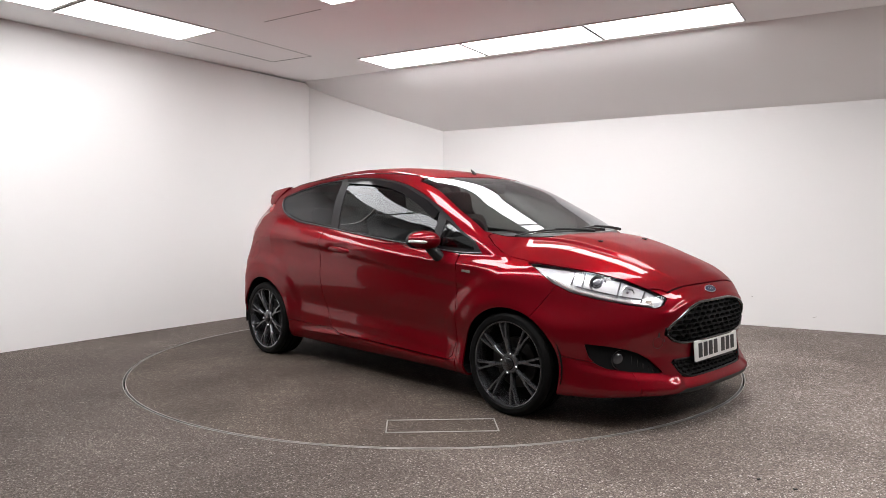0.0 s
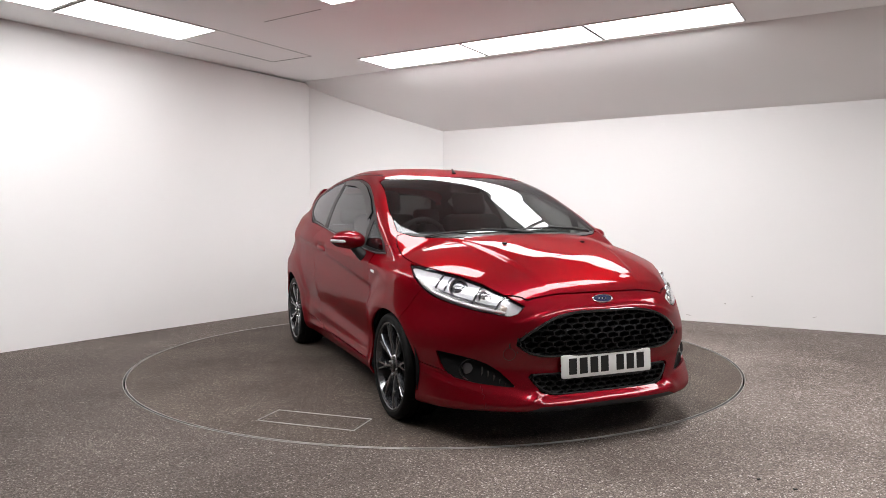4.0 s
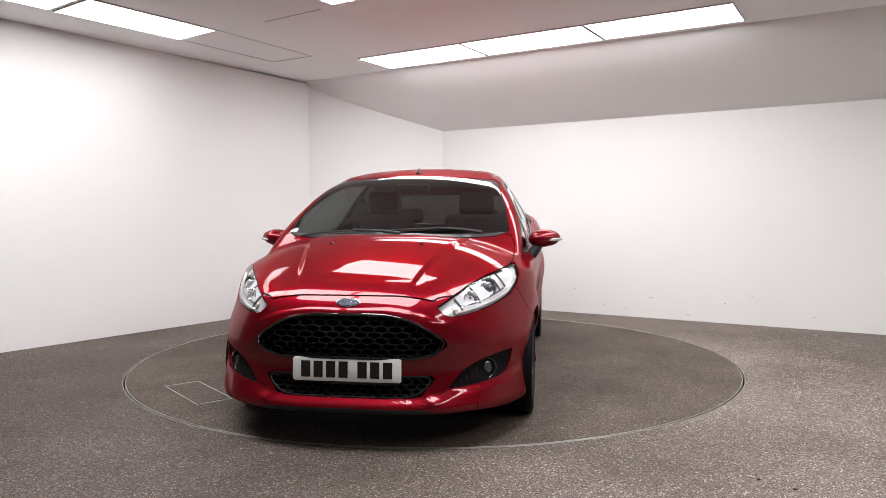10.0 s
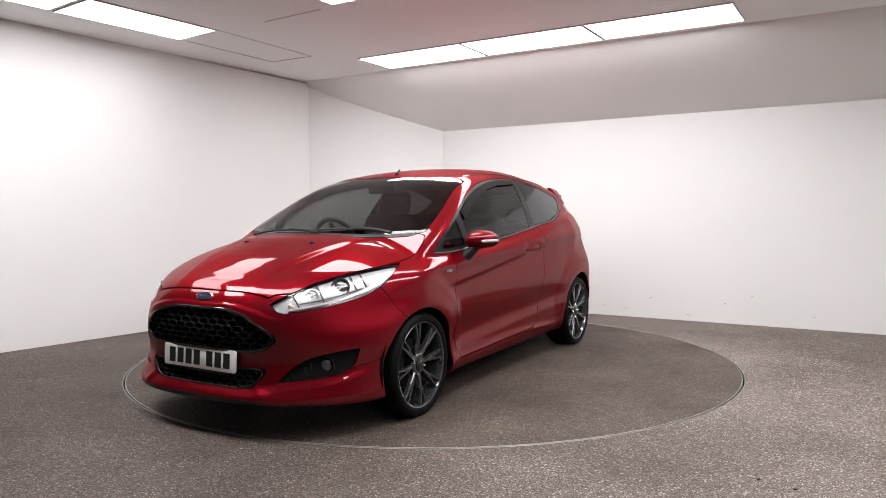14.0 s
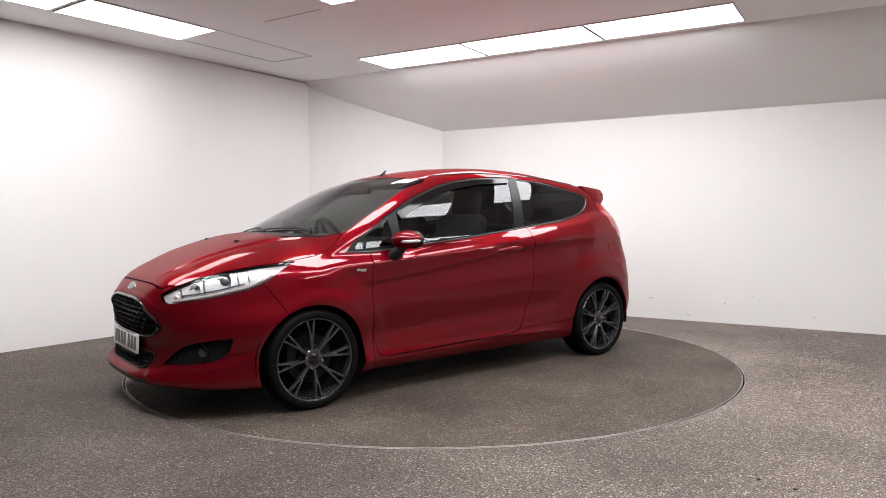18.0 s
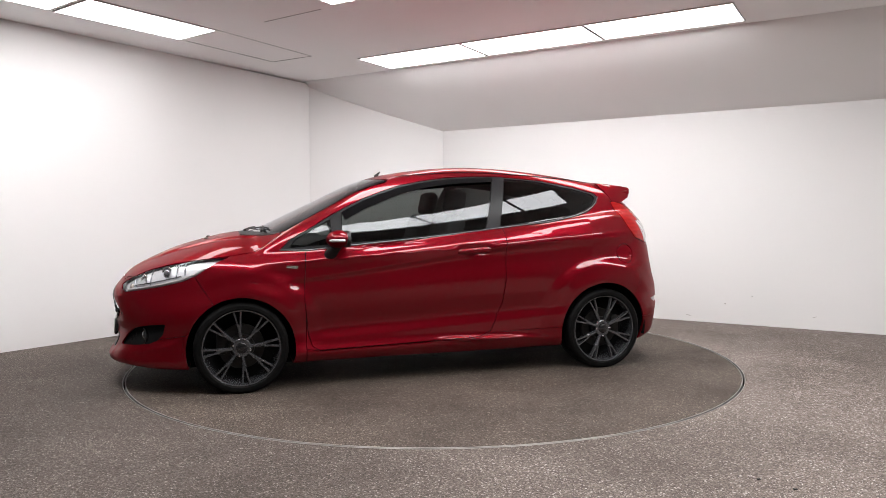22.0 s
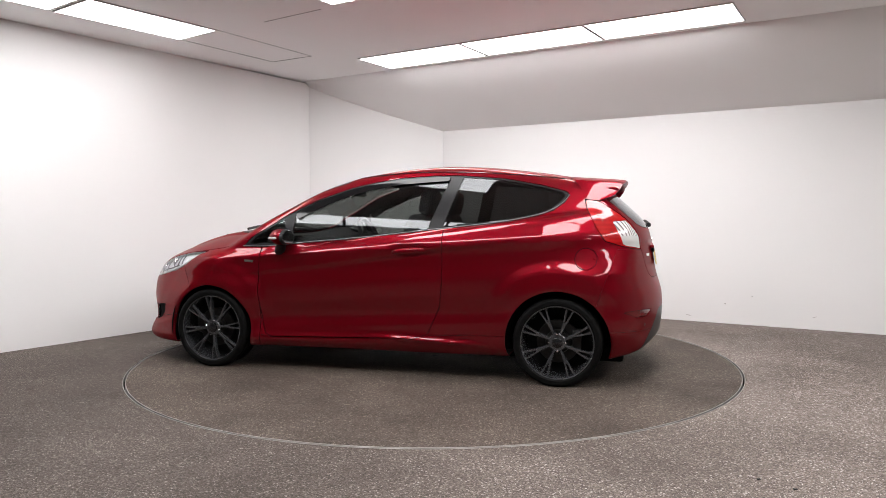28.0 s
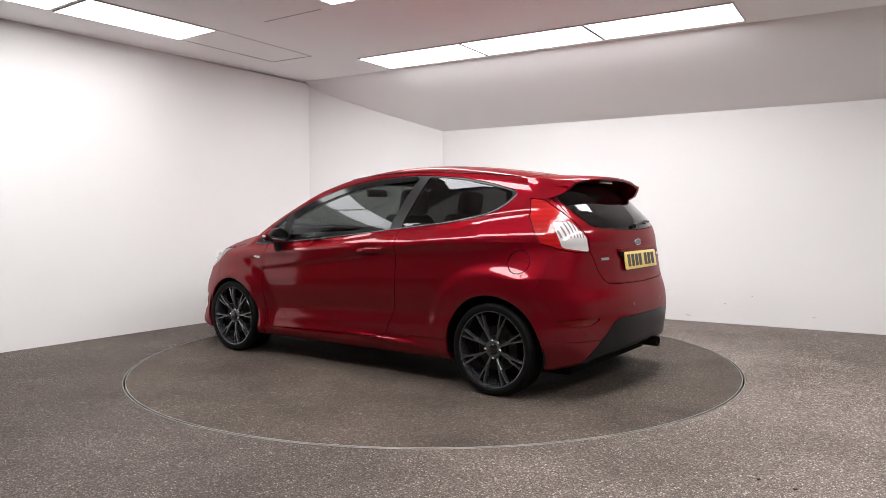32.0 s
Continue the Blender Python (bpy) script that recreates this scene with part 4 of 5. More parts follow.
mesh_grille("grille_mesh", GRILLE, (0.066, 0.036), (0.43, 0.65), "gloss black honeycomb grille")
mesh_grille("intake_mesh", INTAKE, (0.05, 0.030), (0.25, 0.36), "black honeycomb lower grille")


def rim_tube(outline, radius, proud, mat, name, parent, label=""):
    """A moulding that follows an outline on the nose, both sides."""
    half = [p for p in outline if p[0] >= 0]
    path = [(-y, z) for y, z in half[::-1]] + half
    bm = bmesh.new()
    full = []
    n = len(path)
    for i in range(n):
        a, b = path[i], path[(i + 1) % n]
        steps = max(1, int(math.hypot(b[0] - a[0], b[1] - a[1]) / 0.03))
        for k in range(steps):
            full.append((a[0] + (b[0] - a[0]) * k / steps, a[1] + (b[1] - a[1]) * k / steps))
    for _ in range(2):
        full = [tuple((full[i - 1][c] + 2 * full[i][c] + full[(i + 1) % len(full)][c]) / 4 for c in (0, 1)) for i in range(len(full))]
    pts = []
    for y, z in full + full[:1]:
        p, nrm = on_front(y, z)
        pts.append(p + nrm * proud)
    tube(bm, pts, radius, 8)
    return part(name, bm, mat, parent, label)


rim_tube(GRILLE, 0.0075, -0.001, M_GLOSSBLACK, "grille_surround", bumper_f, "gloss black grille moulding")
rim_tube(INTAKE, 0.005, -0.002, M_BLACK, "intake_surround", bumper_f)


def oval_badge(m, a, b, parent):
    bm = bmesh.new()
    out = [(a * math.cos(t), b * math.sin(t)) for t in np.linspace(0, 2 * math.pi, 40, endpoint=False)]
    add_prism(bm, out, 0.006, m, 0.002)
    badge = part("badge", bm, M_CHROME, parent, "oval chrome-rimmed badge")
    bm = bmesh.new()
    add_prism(bm, [(0.86 * x, 0.80 * y) for x, y in out], 0.0075, m)
    part("badge_field", bm, M_BADGE, badge, "dark blue enamel field", smooth=False)
    # pale flourish in place of lettering
    bm = bmesh.new()
    for k in range(3):
        add_prism(bm, [(u, v) for u, v in ((-0.46 * a + 0.32 * a * k, -0.18 * b), (-0.40 * a + 0.32 * a * k, -0.26 * b), (-0.30 * a + 0.32 * a * k, 0.24 * b), (-0.40 * a + 0.32 * a * k, 0.18 * b))], 0.0085, m)
    part("badge_mark", bm, M_CHROME, badge, smooth=False)


p, n = on_front(0.0, 0.684)
oval_badge(seat(p, n, lift=-0.001), 0.060, 0.0235, bumper_f)


def number_plate(name, m, mat, label, parent, inks):
    bm = bmesh.new()
    w, h, r = 0.26, 0.0555, 0.012
    out = []
    for cx, cy, a0 in ((w - r, h - r, 0), (r - w, h - r, 90), (r - w, r - h, 180), (w - r, r - h, 270)):
        out += [(cx + r * math.cos(math.radians(a0 + k * 22.5)), cy + r * math.sin(math.radians(a0 + k * 22.5))) for k in range(5)]
    add_prism(bm, out, 0.006, m, 0.0015)
    plate = part(name, bm, mat, parent, label)
    x = -0.222
    for k in range(7):
        if k == 4:
            x += 0.03
        bm = bmesh.new()
        add_box(bm, (0.044, 0.076, 0.0012), (x + 0.025, 0.0, 0.0066), 0.0)
        bmesh.ops.transform(bm, matrix=m, verts=bm.verts)
        part("bar", bm, inks, plate, smooth=False)
        x += 0.0605
    return plate


p, n = on_front(0.0, 0.376)
number_plate("front_number_plate", seat(Vector((2.034, 0, 0.376)), Vector((1, 0, 0.05)).normalized()), M_PLATE_W, "white number plate with black bars", bumper_f, M_INK)
bm = box((0.012, 0.30, 0.012), (2.036, 0.06, 0.314), 0.003)
part("plate_strip", bm, M_BLACK, bumper_f)

for s in (1, -1):
    f = Matrix.Diagonal((1, s, 1, 1))
    # fog lamp in its dark recess
    recess = panel("fog_recess", fog, M_INNER, bumper_f, "black fog lamp recess", right=s < 0, offset=-0.013, lip=0.0)
    p, n = on_front(0.640, 0.358)
    m = seat(p, Vector((0.86, 0.5, 0)).normalized(), lift=-0.022)
    m = m if s > 0 else mirrored(m)
    bm = bmesh.new()
    lathe(bm, [(0.036, -0.02), (0.050, 0.004), (0.052, 0.012), (0.047, 0.014), (0.038, 0.004), (0.036, -0.01)], 36, "Z", True, m)
    part("fog_bezel", bm, M_GLOSSBLACK, recess)
    bm = bmesh.new()
    lathe(bm, [(0.037, 0.0), (0.030, 0.007), (0.015, 0.011), (0.0, 0.012)], 28, "Z", False, m)
    part("fog_lens", bm, M_FOGLENS, recess, "round clear fog lamp lens")
    for k in range(5):
        y, z = 0.50 + 0.022 * k, 0.288 + 0.014 * k
        q, nn = on_front(y, z)
        bm = box((0.006, 0.010, 0.034 + 0.008 * k), (q.x - 0.020, s * q.y, q.z), 0.002)
        part("fog_fin", bm, M_GLOSSBLACK, recess, smooth=False)

    # headlight: silver bowl, projector, daylight strip, amber bulb, under a clear lens
    head = panel("headlight", lamp_f, M_GLASS_CLEAR, car, "clear headlight with silver bowl", right=s < 0, lip=0.0, offset=-0.002)
    head.visible_shadow = False
    panel("lamp_bowl", lamp_f, M_SILVER, head, "silver reflector bowl", right=s < 0, lip=-0.018, offset=-0.022)
    # reflector dish inboard of the projector, with upright dividers
    p, n = on_lamp(0.175, 0.694)
    m = seat(p, Vector((0.84, 0.5, 0.1)).normalized(), lift=-0.024)
    m = m if s > 0 else mirrored(m)
    bm = bmesh.new()
    lathe(bm, [(0.036, 0.010), (0.034, 0.012), (0.028, 0.0), (0.016, -0.010), (0.006, -0.012), (0.006, 0.004), (0.0, 0.007)], 32, "Z", False, m)
    part("reflector_dish", bm, M_CHROME, head, "chrome reflector dish")
    for u, z0, z1 in ((0.115, 0.640, 0.705), (0.235, 0.672, 0.765), (0.415, 0.715, 0.803), (0.47, 0.735, 0.806)):
        bm = bmesh.new()
        line = []
        for k in range(6):
            p, n = on_lamp(u - 0.02 * k / 5, z0 + (z1 - z0) * k / 5)
            q = p - n * 0.018
            line.append((q.x, s * q.y, q.z))
        tube(bm, line, 0.0045, 6)
        part("bowl_divider", bm, M_DARKRIB, head)
    for (u, z), r in (((0.325, 0.735), 0.047),):
        p, n = on_lamp(u, z)
        m = seat(p, Vector((0.80, 0.55, 0.1)).normalized(), lift=-0.036)
        m = m if s > 0 else mirrored(m)
        bm = bmesh.new()
        lathe(bm, [(r * 0.7, -0.01), (r * 0.98, 0.012), (r, 0.018), (r * 0.82, 0.018), (r * 0.66, 0.0)], 36, "Z", False, m)
        part("projector_ring", bm, M_CHROME, head, "chrome projector ring")
        bm = bmesh.new()
        lathe(bm, [(r * 0.76, 0.0), (r * 0.62, 0.016), (r * 0.35, 0.026), (0.0, 0.030)], 28, "Z", False, m)
        part("projector", bm, M_PROJECTOR if r > 0.04 else M_SILVER, head, "glass projector lens")
    path = []
    for u in np.linspace(0.06, 0.60, 22):
        z = float(np.interp(u, [0.05, 0.19, 0.325, 0.465, 0.56, 0.62], [0.632, 0.651, 0.675, 0.707, 0.749, 0.790]))
        p, n = on_lamp(u, z)
        q = p - n * 0.011
        path.append((q.x, s * q.y, q.z))
    bm = bmesh.new()
    tube(bm, path, 0.0075, 8)
    part("daylight_strip", bm, M_CLEAR_LENS, head, "pale daylight strip")
    path2 = [(x - 0.006, y - s * 0.012, z + 0.022) for x, y, z in path[2:16]]
    bm = bmesh.new()
    tube(bm, path2, 0.004, 6)
    part("bowl_rib", bm, M_DARKRIB, head)
    for u, z, tint in ((0.075, 0.658, M_AMBER),):
        p, n = on_lamp(u, z)
        m = seat(p, n, lift=-0.018)
        m = m if s > 0 else mirrored(m)
        bm = bmesh.new()
        lathe(bm, [(0.017, -0.008), (0.015, 0.002), (0.010, 0.006), (0.0, 0.008)], 18, "Z", False, m)
        part("bulb", bm, tint, head)

    # washer jet and wiper
    p, n = on_top(1.455, 0.25)
    bm = box((0.03, 0.02, 0.012), (p.x, s * p.y, p.z + 0.003), 0.005)
    part("washer_jet", bm, M_BLACK, car, "black washer jet")

    # door mirror
    c = Vector((0.648, s * 0.893, 0.945))
    bm = bmesh.new()
    bmesh.ops.create_icosphere(bm, subdivisions=4, radius=1.0)
    for v in bm.verts:
        x, y, z = v.co
        x = x * (0.078 if x > 0 else 0.050)
        y2 = y * 0.100
        z2 = z * (0.056 + 0.008 * (-y * s)) + 0.006 * y * s
        v.co = c + Vector((x - 0.02 * y * s * 1.0, y2, z2))
    cap = part("door_mirror", bm, M_PAINT, doors[s < 0], "red door mirror cap")
    bm = bmesh.new()
    out = [(0.094 * math.cos(t) * (1 - 0.06 * math.sin(t)), 0.053 * math.sin(t)) for t in np.linspace(0, 2 * math.pi, 32, endpoint=False)]
    m = Matrix(((0, 0, -1, c.x - 0.036), (1, 0, 0, c.y), (0, 1, 0, c.z), (0, 0, 0, 1)))
    add_prism(bm, out, 0.022, m, 0.003)
    bmesh.ops.recalc_face_normals(bm, faces=bm.faces)
    part("mirror_housing", bm, M_BLACK, cap, "black mirror housing")
    bm = bmesh.new()
    add_prism(bm, [(0.88 * x, 0.86 * y) for x, y in out], 0.0235, m)
    bmesh.ops.recalc_face_normals(bm, faces=bm.faces)
    part("mirror_glass", bm, M_MIRROR, cap, "mirror glass", smooth=False)
    # indicator strip on the cap's front and side
    bm = bmesh.new()
    path = []
    for k in range(10):
        t = math.radians(20 + 70 * k / 9)
        path.append((c.x + 0.081 * math.cos(t) * 0.98 - 0.02 * math.sin(t), c.y + s * 0.1025 * math.sin(t), c.z - 0.012 + 0.006 * math.sin(t)))
    tube(bm, path, [0.004] + [0.0095] * 8 + [0.006], 8)
    part("mirror_indicator", bm, M_CLEAR_LENS, cap, "clear indicator strip")
    bm = bmesh.new()
    tube(bm, [(0.705, s * 0.775, 0.815), (0.695, s * 0.815, 0.845), (0.672, s * 0.845, 0.885), (0.655, s * 0.865, 0.915)], [0.030, 0.034, 0.030, 0.030], 14)
    for v in bm.verts:
        v.co.x = 0.685 + (v.co.x - 0.685) * 1.15
    part("mirror_arm", bm, M_BLACK, doors[s < 0], "black mirror arm")

    # door handle
    bm = bmesh.new()
    rows = []
    for k in range(17):
        t = k / 16
        x = -0.135 - 0.262 * t
        z = 0.846 + 0.018 * t
        y = 0.828 + 0.020 * math.sin(math.pi * t) ** 0.6
        hh = 0.011 + 0.009 * math.sin(math.pi * t) ** 0.7
        rows.append([bm.verts.new((x, s * (y + 0.010 * math.cos(a)), z + hh * math.sin(a))) for a in np.linspace(0, 2 * math.pi, 12, endpoint=False)])
    for a, b in zip(rows, rows[1:]):
        for j in range(12):
            bm.faces.new((a[j], a[(j + 1) % 12], b[(j + 1) % 12], b[j]))
    bm.faces.new(rows[0])
    bm.faces.new(rows[-1][::-1])
    bmesh.ops.recalc_face_normals(bm, faces=bm.faces)
    part("door_handle", bm, M_PAINT, doors[s < 0], "red pull handle")

    # satin strip along the foot of the side windows
    sill = DLO[DLO.index((-1.300, 1.220)):] + DLO[:1]
    fine = []
    for (xa, za), (xb, zb) in zip(sill, sill[1:]):
        steps = max(2, int(abs(xb - xa) / 0.06))
        fine += [(xa + (xb - xa) * k / steps, za + (zb - za) * k / steps) for k in range(steps)]
    fine.append(sill[-1])
    for _ in range(2):
        fine = fine[:1] + [tuple((a[c] + 2 * b[c] + d[c]) / 4 for c in (0, 1)) for a, b, d in zip(fine, fine[1:], fine[2:])] + fine[-1:]
    path = []
    for x, z in fine:
        p, n = on_side(x, z + 0.004)
        q = p + n * 0.0005
        path.append((q.x, s * q.y, q.z))
    bm = bmesh.new()
    tube(bm, path, 0.0034, 8)
    part("window_strip", bm, M_SATIN, car, "thin satin grey strip under the side windows")

    # small trim badge on the wing
    p, n = on_side(0.935, 0.772)
    m = seat(p, n)
    m = m if s > 0 else mirrored(m)
    bm = bmesh.new()
    add_prism(bm, [(-0.036, -0.004), (0.030, -0.011), (0.036, 0.006), (-0.030, 0.010)], 0.003, m)
    part("wing_badge", bm, M_CHROME, car, "small silver trim badge", smooth=False)

    # fin of the roof spoiler
    fin = [(-1.325, 1.326), (-1.40, 1.318), (-1.50, 1.310), (-1.61, 1.302), (-1.632, 1.290), (-1.618, 1.260), (-1.585, 1.222), (-1.50, 1.186), (-1.42, 1.192), (-1.385, 1.25)]
    bm = bmesh.new()
    cx, cz = -1.49, 1.272
    layers = []
    for inset in (0.0, 0.034):
        ring, mid = [], []
        for x, z in fin:
            y = 0.782 - float(house_in(x)) - 0.27 * (z - 0.93) - 0.58 * (z - 0.93) ** 2 + 0.006 * min(1.0, max(0.0, (-1.34 - x) / 0.12)) - 0.030 * min(1.0, max(0.0, (-1.45 - x) / 0.18)) - inset
            ring.append(bm.verts.new((x, s * y, z)))
            xm, zm = (x + cx) / 2, (z + cz) / 2
            ym = 0.782 - float(house_in(xm)) - 0.27 * (zm - 0.93) - 0.58 * (zm - 0.93) ** 2 + 0.007 - 0.030 * min(1.0, max(0.0, (-1.45 - xm) / 0.18)) - inset
            mid.append(bm.verts.new((xm, s * ym, zm)))
        bm.faces.new(mid)
        for i in range(len(fin)):
            j = (i + 1) % len(fin)
            bm.faces.new((ring[i], ring[j], mid[j], mid[i]))
        layers.append(ring)
    for i in range(len(fin)):
        j = (i + 1) % len(fin)
        bm.faces.new((layers[0][i], layers[0][j], layers[1][j], layers[1][i]))
    bmesh.ops.recalc_face_normals(bm, faces=bm.faces)
    part("spoiler_fin", bm, M_PAINT, tailgate, smooth=True)

# roof spoiler wing
bm = bmesh.new()
rows = []
for y in np.linspace(-0.575, 0.575, 41):
    e = (abs(y) / 0.575) ** 3
    drop = 0.034 * (abs(y) / 0.45) ** 2.3 + 0.030 * max(0.0, (abs(y) - 0.42) / 0.155) ** 2
    xt = -1.662 + 0.05 * e
    prof = [(-1.30, 1.366 - drop), (-1.42, 1.357 - drop * 0.95), (-1.55, 1.349 - drop * 0.9), (xt + 0.015, 1.338 - drop * 0.75), (xt, 1.328 - drop * 0.75), (xt + 0.008, 1.317 - drop * 0.75),
            (-1.58, 1.318 - drop * 0.8), (-1.48, 1.308 - drop * 0.8 - 0.01), (-1.40, 1.30 - drop), (-1.32, 1.335 - drop)]
    rows.append([bm.verts.new((x, y * (1 - 0.055 * min(1.0, max(0.0, (-1.45 - x) / 0.18))), z - 0.001)) for x, z in prof])
for a, b in zip(rows, rows[1:]):
    for j in range(len(a)):
        k = (j + 1) % len(a)
        bm.faces.new((a[j], a[k], b[k], b[j]))
bm.faces.new(rows[0])
bm.faces.new(rows[-1][::-1])
bmesh.ops.recalc_face_normals(bm, faces=bm.faces)
wingpart = part("roof_spoiler", bm, M_PAINT, tailgate, "red roof spoiler")
bm = box((0.02, 0.20, 0.022), (-1.60, 0, 1.306), 0.006)
part("brake_light", bm, M_RED_DARK, tailgate, "dark red high brake light")

# joint between roof and spoiler
pts = []
for y in np.linspace(-0.50, 0.50, 25):
    p, n = on_top(-1.296, float(y))
    pts.append(p + n * 0.0006)
bm = bmesh.new()
tube(bm, pts, 0.0022, 6)
part("spoiler_joint", bm, M_INNER, tailgate, "dark joint in front of the spoiler")

# drip mouldings along the roof
for s in (1, -1):
    pts = []
    for x in np.linspace(0.20, -1.26, 26):
        p, n = on_top(float(x), float(np.interp(x, [-1.26, -0.9, 0.0, 0.2], [0.505, 0.525, 0.525, 0.510])))
        q = p + n * 0.0005
        pts.append((q.x, s * q.y, q.z))
    bm = bmesh.new()
    tube(bm, pts, 0.0045, 6)
    part("roof_moulding", bm, M_GLOSSBLACK, car, "thin black roof moulding")

# windscreen wipers, aerial, rear wiper
for x0, y0, y1, x1 in ((1.165, -0.02, -0.56, 1.095), (1.07, 0.44, -0.05, 1.155)):
    p0, n0 = on_top(x0, y0)
    pts = []
    for k in range(9):
        t = k / 8
        y = y0 + (y1 - y0) * t
        x = x0 + (x1 - x0) * t
        p, n = on_top(x - 0.02, y)
        pts.append(p + n * 0.008)
    bm = bmesh.new()
    tube(bm, pts, 0.005, 8)
    w = part("wiper", bm, M_BLACK, car, "black windscreen wiper")
    bm = bmesh.new()
    pv = Vector((x0 + 0.035, y0 + (0.10 if y1 < y0 else -0.1), p0.z + 0.002))
    tube(bm, [pv, (pv + pts[2]) / 2 + Vector((0, 0, 0.006)), pts[3] + Vector((0, 0, 0.006))], [0.010, 0.009, 0.007], 8)
    part("wiper_arm", bm, M_BLACK, w)
p, n = on_top(0.224, 0.0)
bm = bmesh.new()
tube(bm, [p + Vector((0.014, 0, -0.004)), p + Vector((0.0, 0, 0.012)), p + Vector((-0.022, 0, 0.034))], [0.016, 0.010, 0.004], 10)
part("aerial", bm, M_BLACK, car, "short black roof aerial")
pts = []
for y, z in ((0.02, 1.012), (-0.10, 1.03), (-0.22, 1.040), (-0.34, 1.036)):
    p, n = on_rear(y, z)
    pts.append(p + n * 0.014)
bm = bmesh.new()
tube(bm, pts, [0.016, 0.010, 0.008, 0.006], 8)
part("rear_wiper", bm, M_BLACK, tailgate, "black rear wiper")

# tailgate: badge, plate in its recess, small badges
p, n = on_rear(0.0, 0.918)
oval_badge(seat(p, n, lift=-0.001), 0.050, 0.021, tailgate)
p, n = on_rear(0.0, 0.885)
bm = box((0.03, 0.60, 0.022), (p.x + 0.004, 0, 0.876), 0.006)
part("tailgate_grip", bm, M_PAINT, tailgate)
# solid dark bar in place of the shade in the plate's hollow
bm = box((0.018, 0.575, 0.026), (p.x - 0.006, 0, 0.852), 0.006)
part("plate_recess_shade", bm, M_INNER, tailgate, "dark bar standing in for the shade of the hollow over the number plate")
number_plate("rear_number_plate", seat(Vector((-1.846, 0, 0.808)), Vector((-1, 0, 0.16)).normalized()), M_PLATE_Y, "yellow number plate with black bars", tailgate, M_INK)
for y in (0.435, -0.40):
    p, n = on_rear(y, 0.828)
    bm = bmesh.new()
    add_prism(bm, [(-0.036, -0.008), (0.036, -0.008), (0.036, 0.008), (-0.036, 0.008)], 0.003, seat(p, n))
    part("tailgate_badge", bm, M_CHROME, tailgate, "small silver badge", smooth=False)
for y, z in ((0.647, 0.395), (0.22, 0.545), (-0.22, 0.545), (-0.647, 0.395)):
    p, n = on_rear(abs(y), z)
    bm = bmesh.new()
    m = seat(p, n, lift=-0.001)
    m = m if y > 0 else mirrored(m)
    lathe(bm, [(0.011, 0.0), (0.011, 0.002), (0.008, 0.003), (0.0, 0.003)], 18, "Z", False, m)
    part("parking_sensor", bm, M_SENSOR, bumper_r)
bm = bmesh.new()
lathe(bm, [(0.030, -0.30), (0.034, -0.02), (0.036, 0.0), (0.033, 0.0), (0.029, -0.03), (0.025, -0.20)], 28, "Z", False, seat(Vector((-1.862, -0.30, 0.232)), Vector((-1, 0, 0))))
part("exhaust", bm, M_DISCBRAKE, car, "dull steel exhaust tip")
bm = bmesh.new()
p, n = on_front(-0.492, 0.442)
bm_m = seat(p, n, lift=-0.0005)
lathe(bm, [(0.027, 0.0), (0.0285, 0.0012), (0.030, 0.0)], 32, "Z", False, bm_m)
part("tow_cover_seam", bm, M_DARKRED, bumper_f)
p, n = on_side(-1.470, 0.817)
bm = box((0.014, 0.012, 0.010), (p.x, p.y + 0.002, p.z), 0.003)
part("fuel_grip", bm, M_PAINT, car)


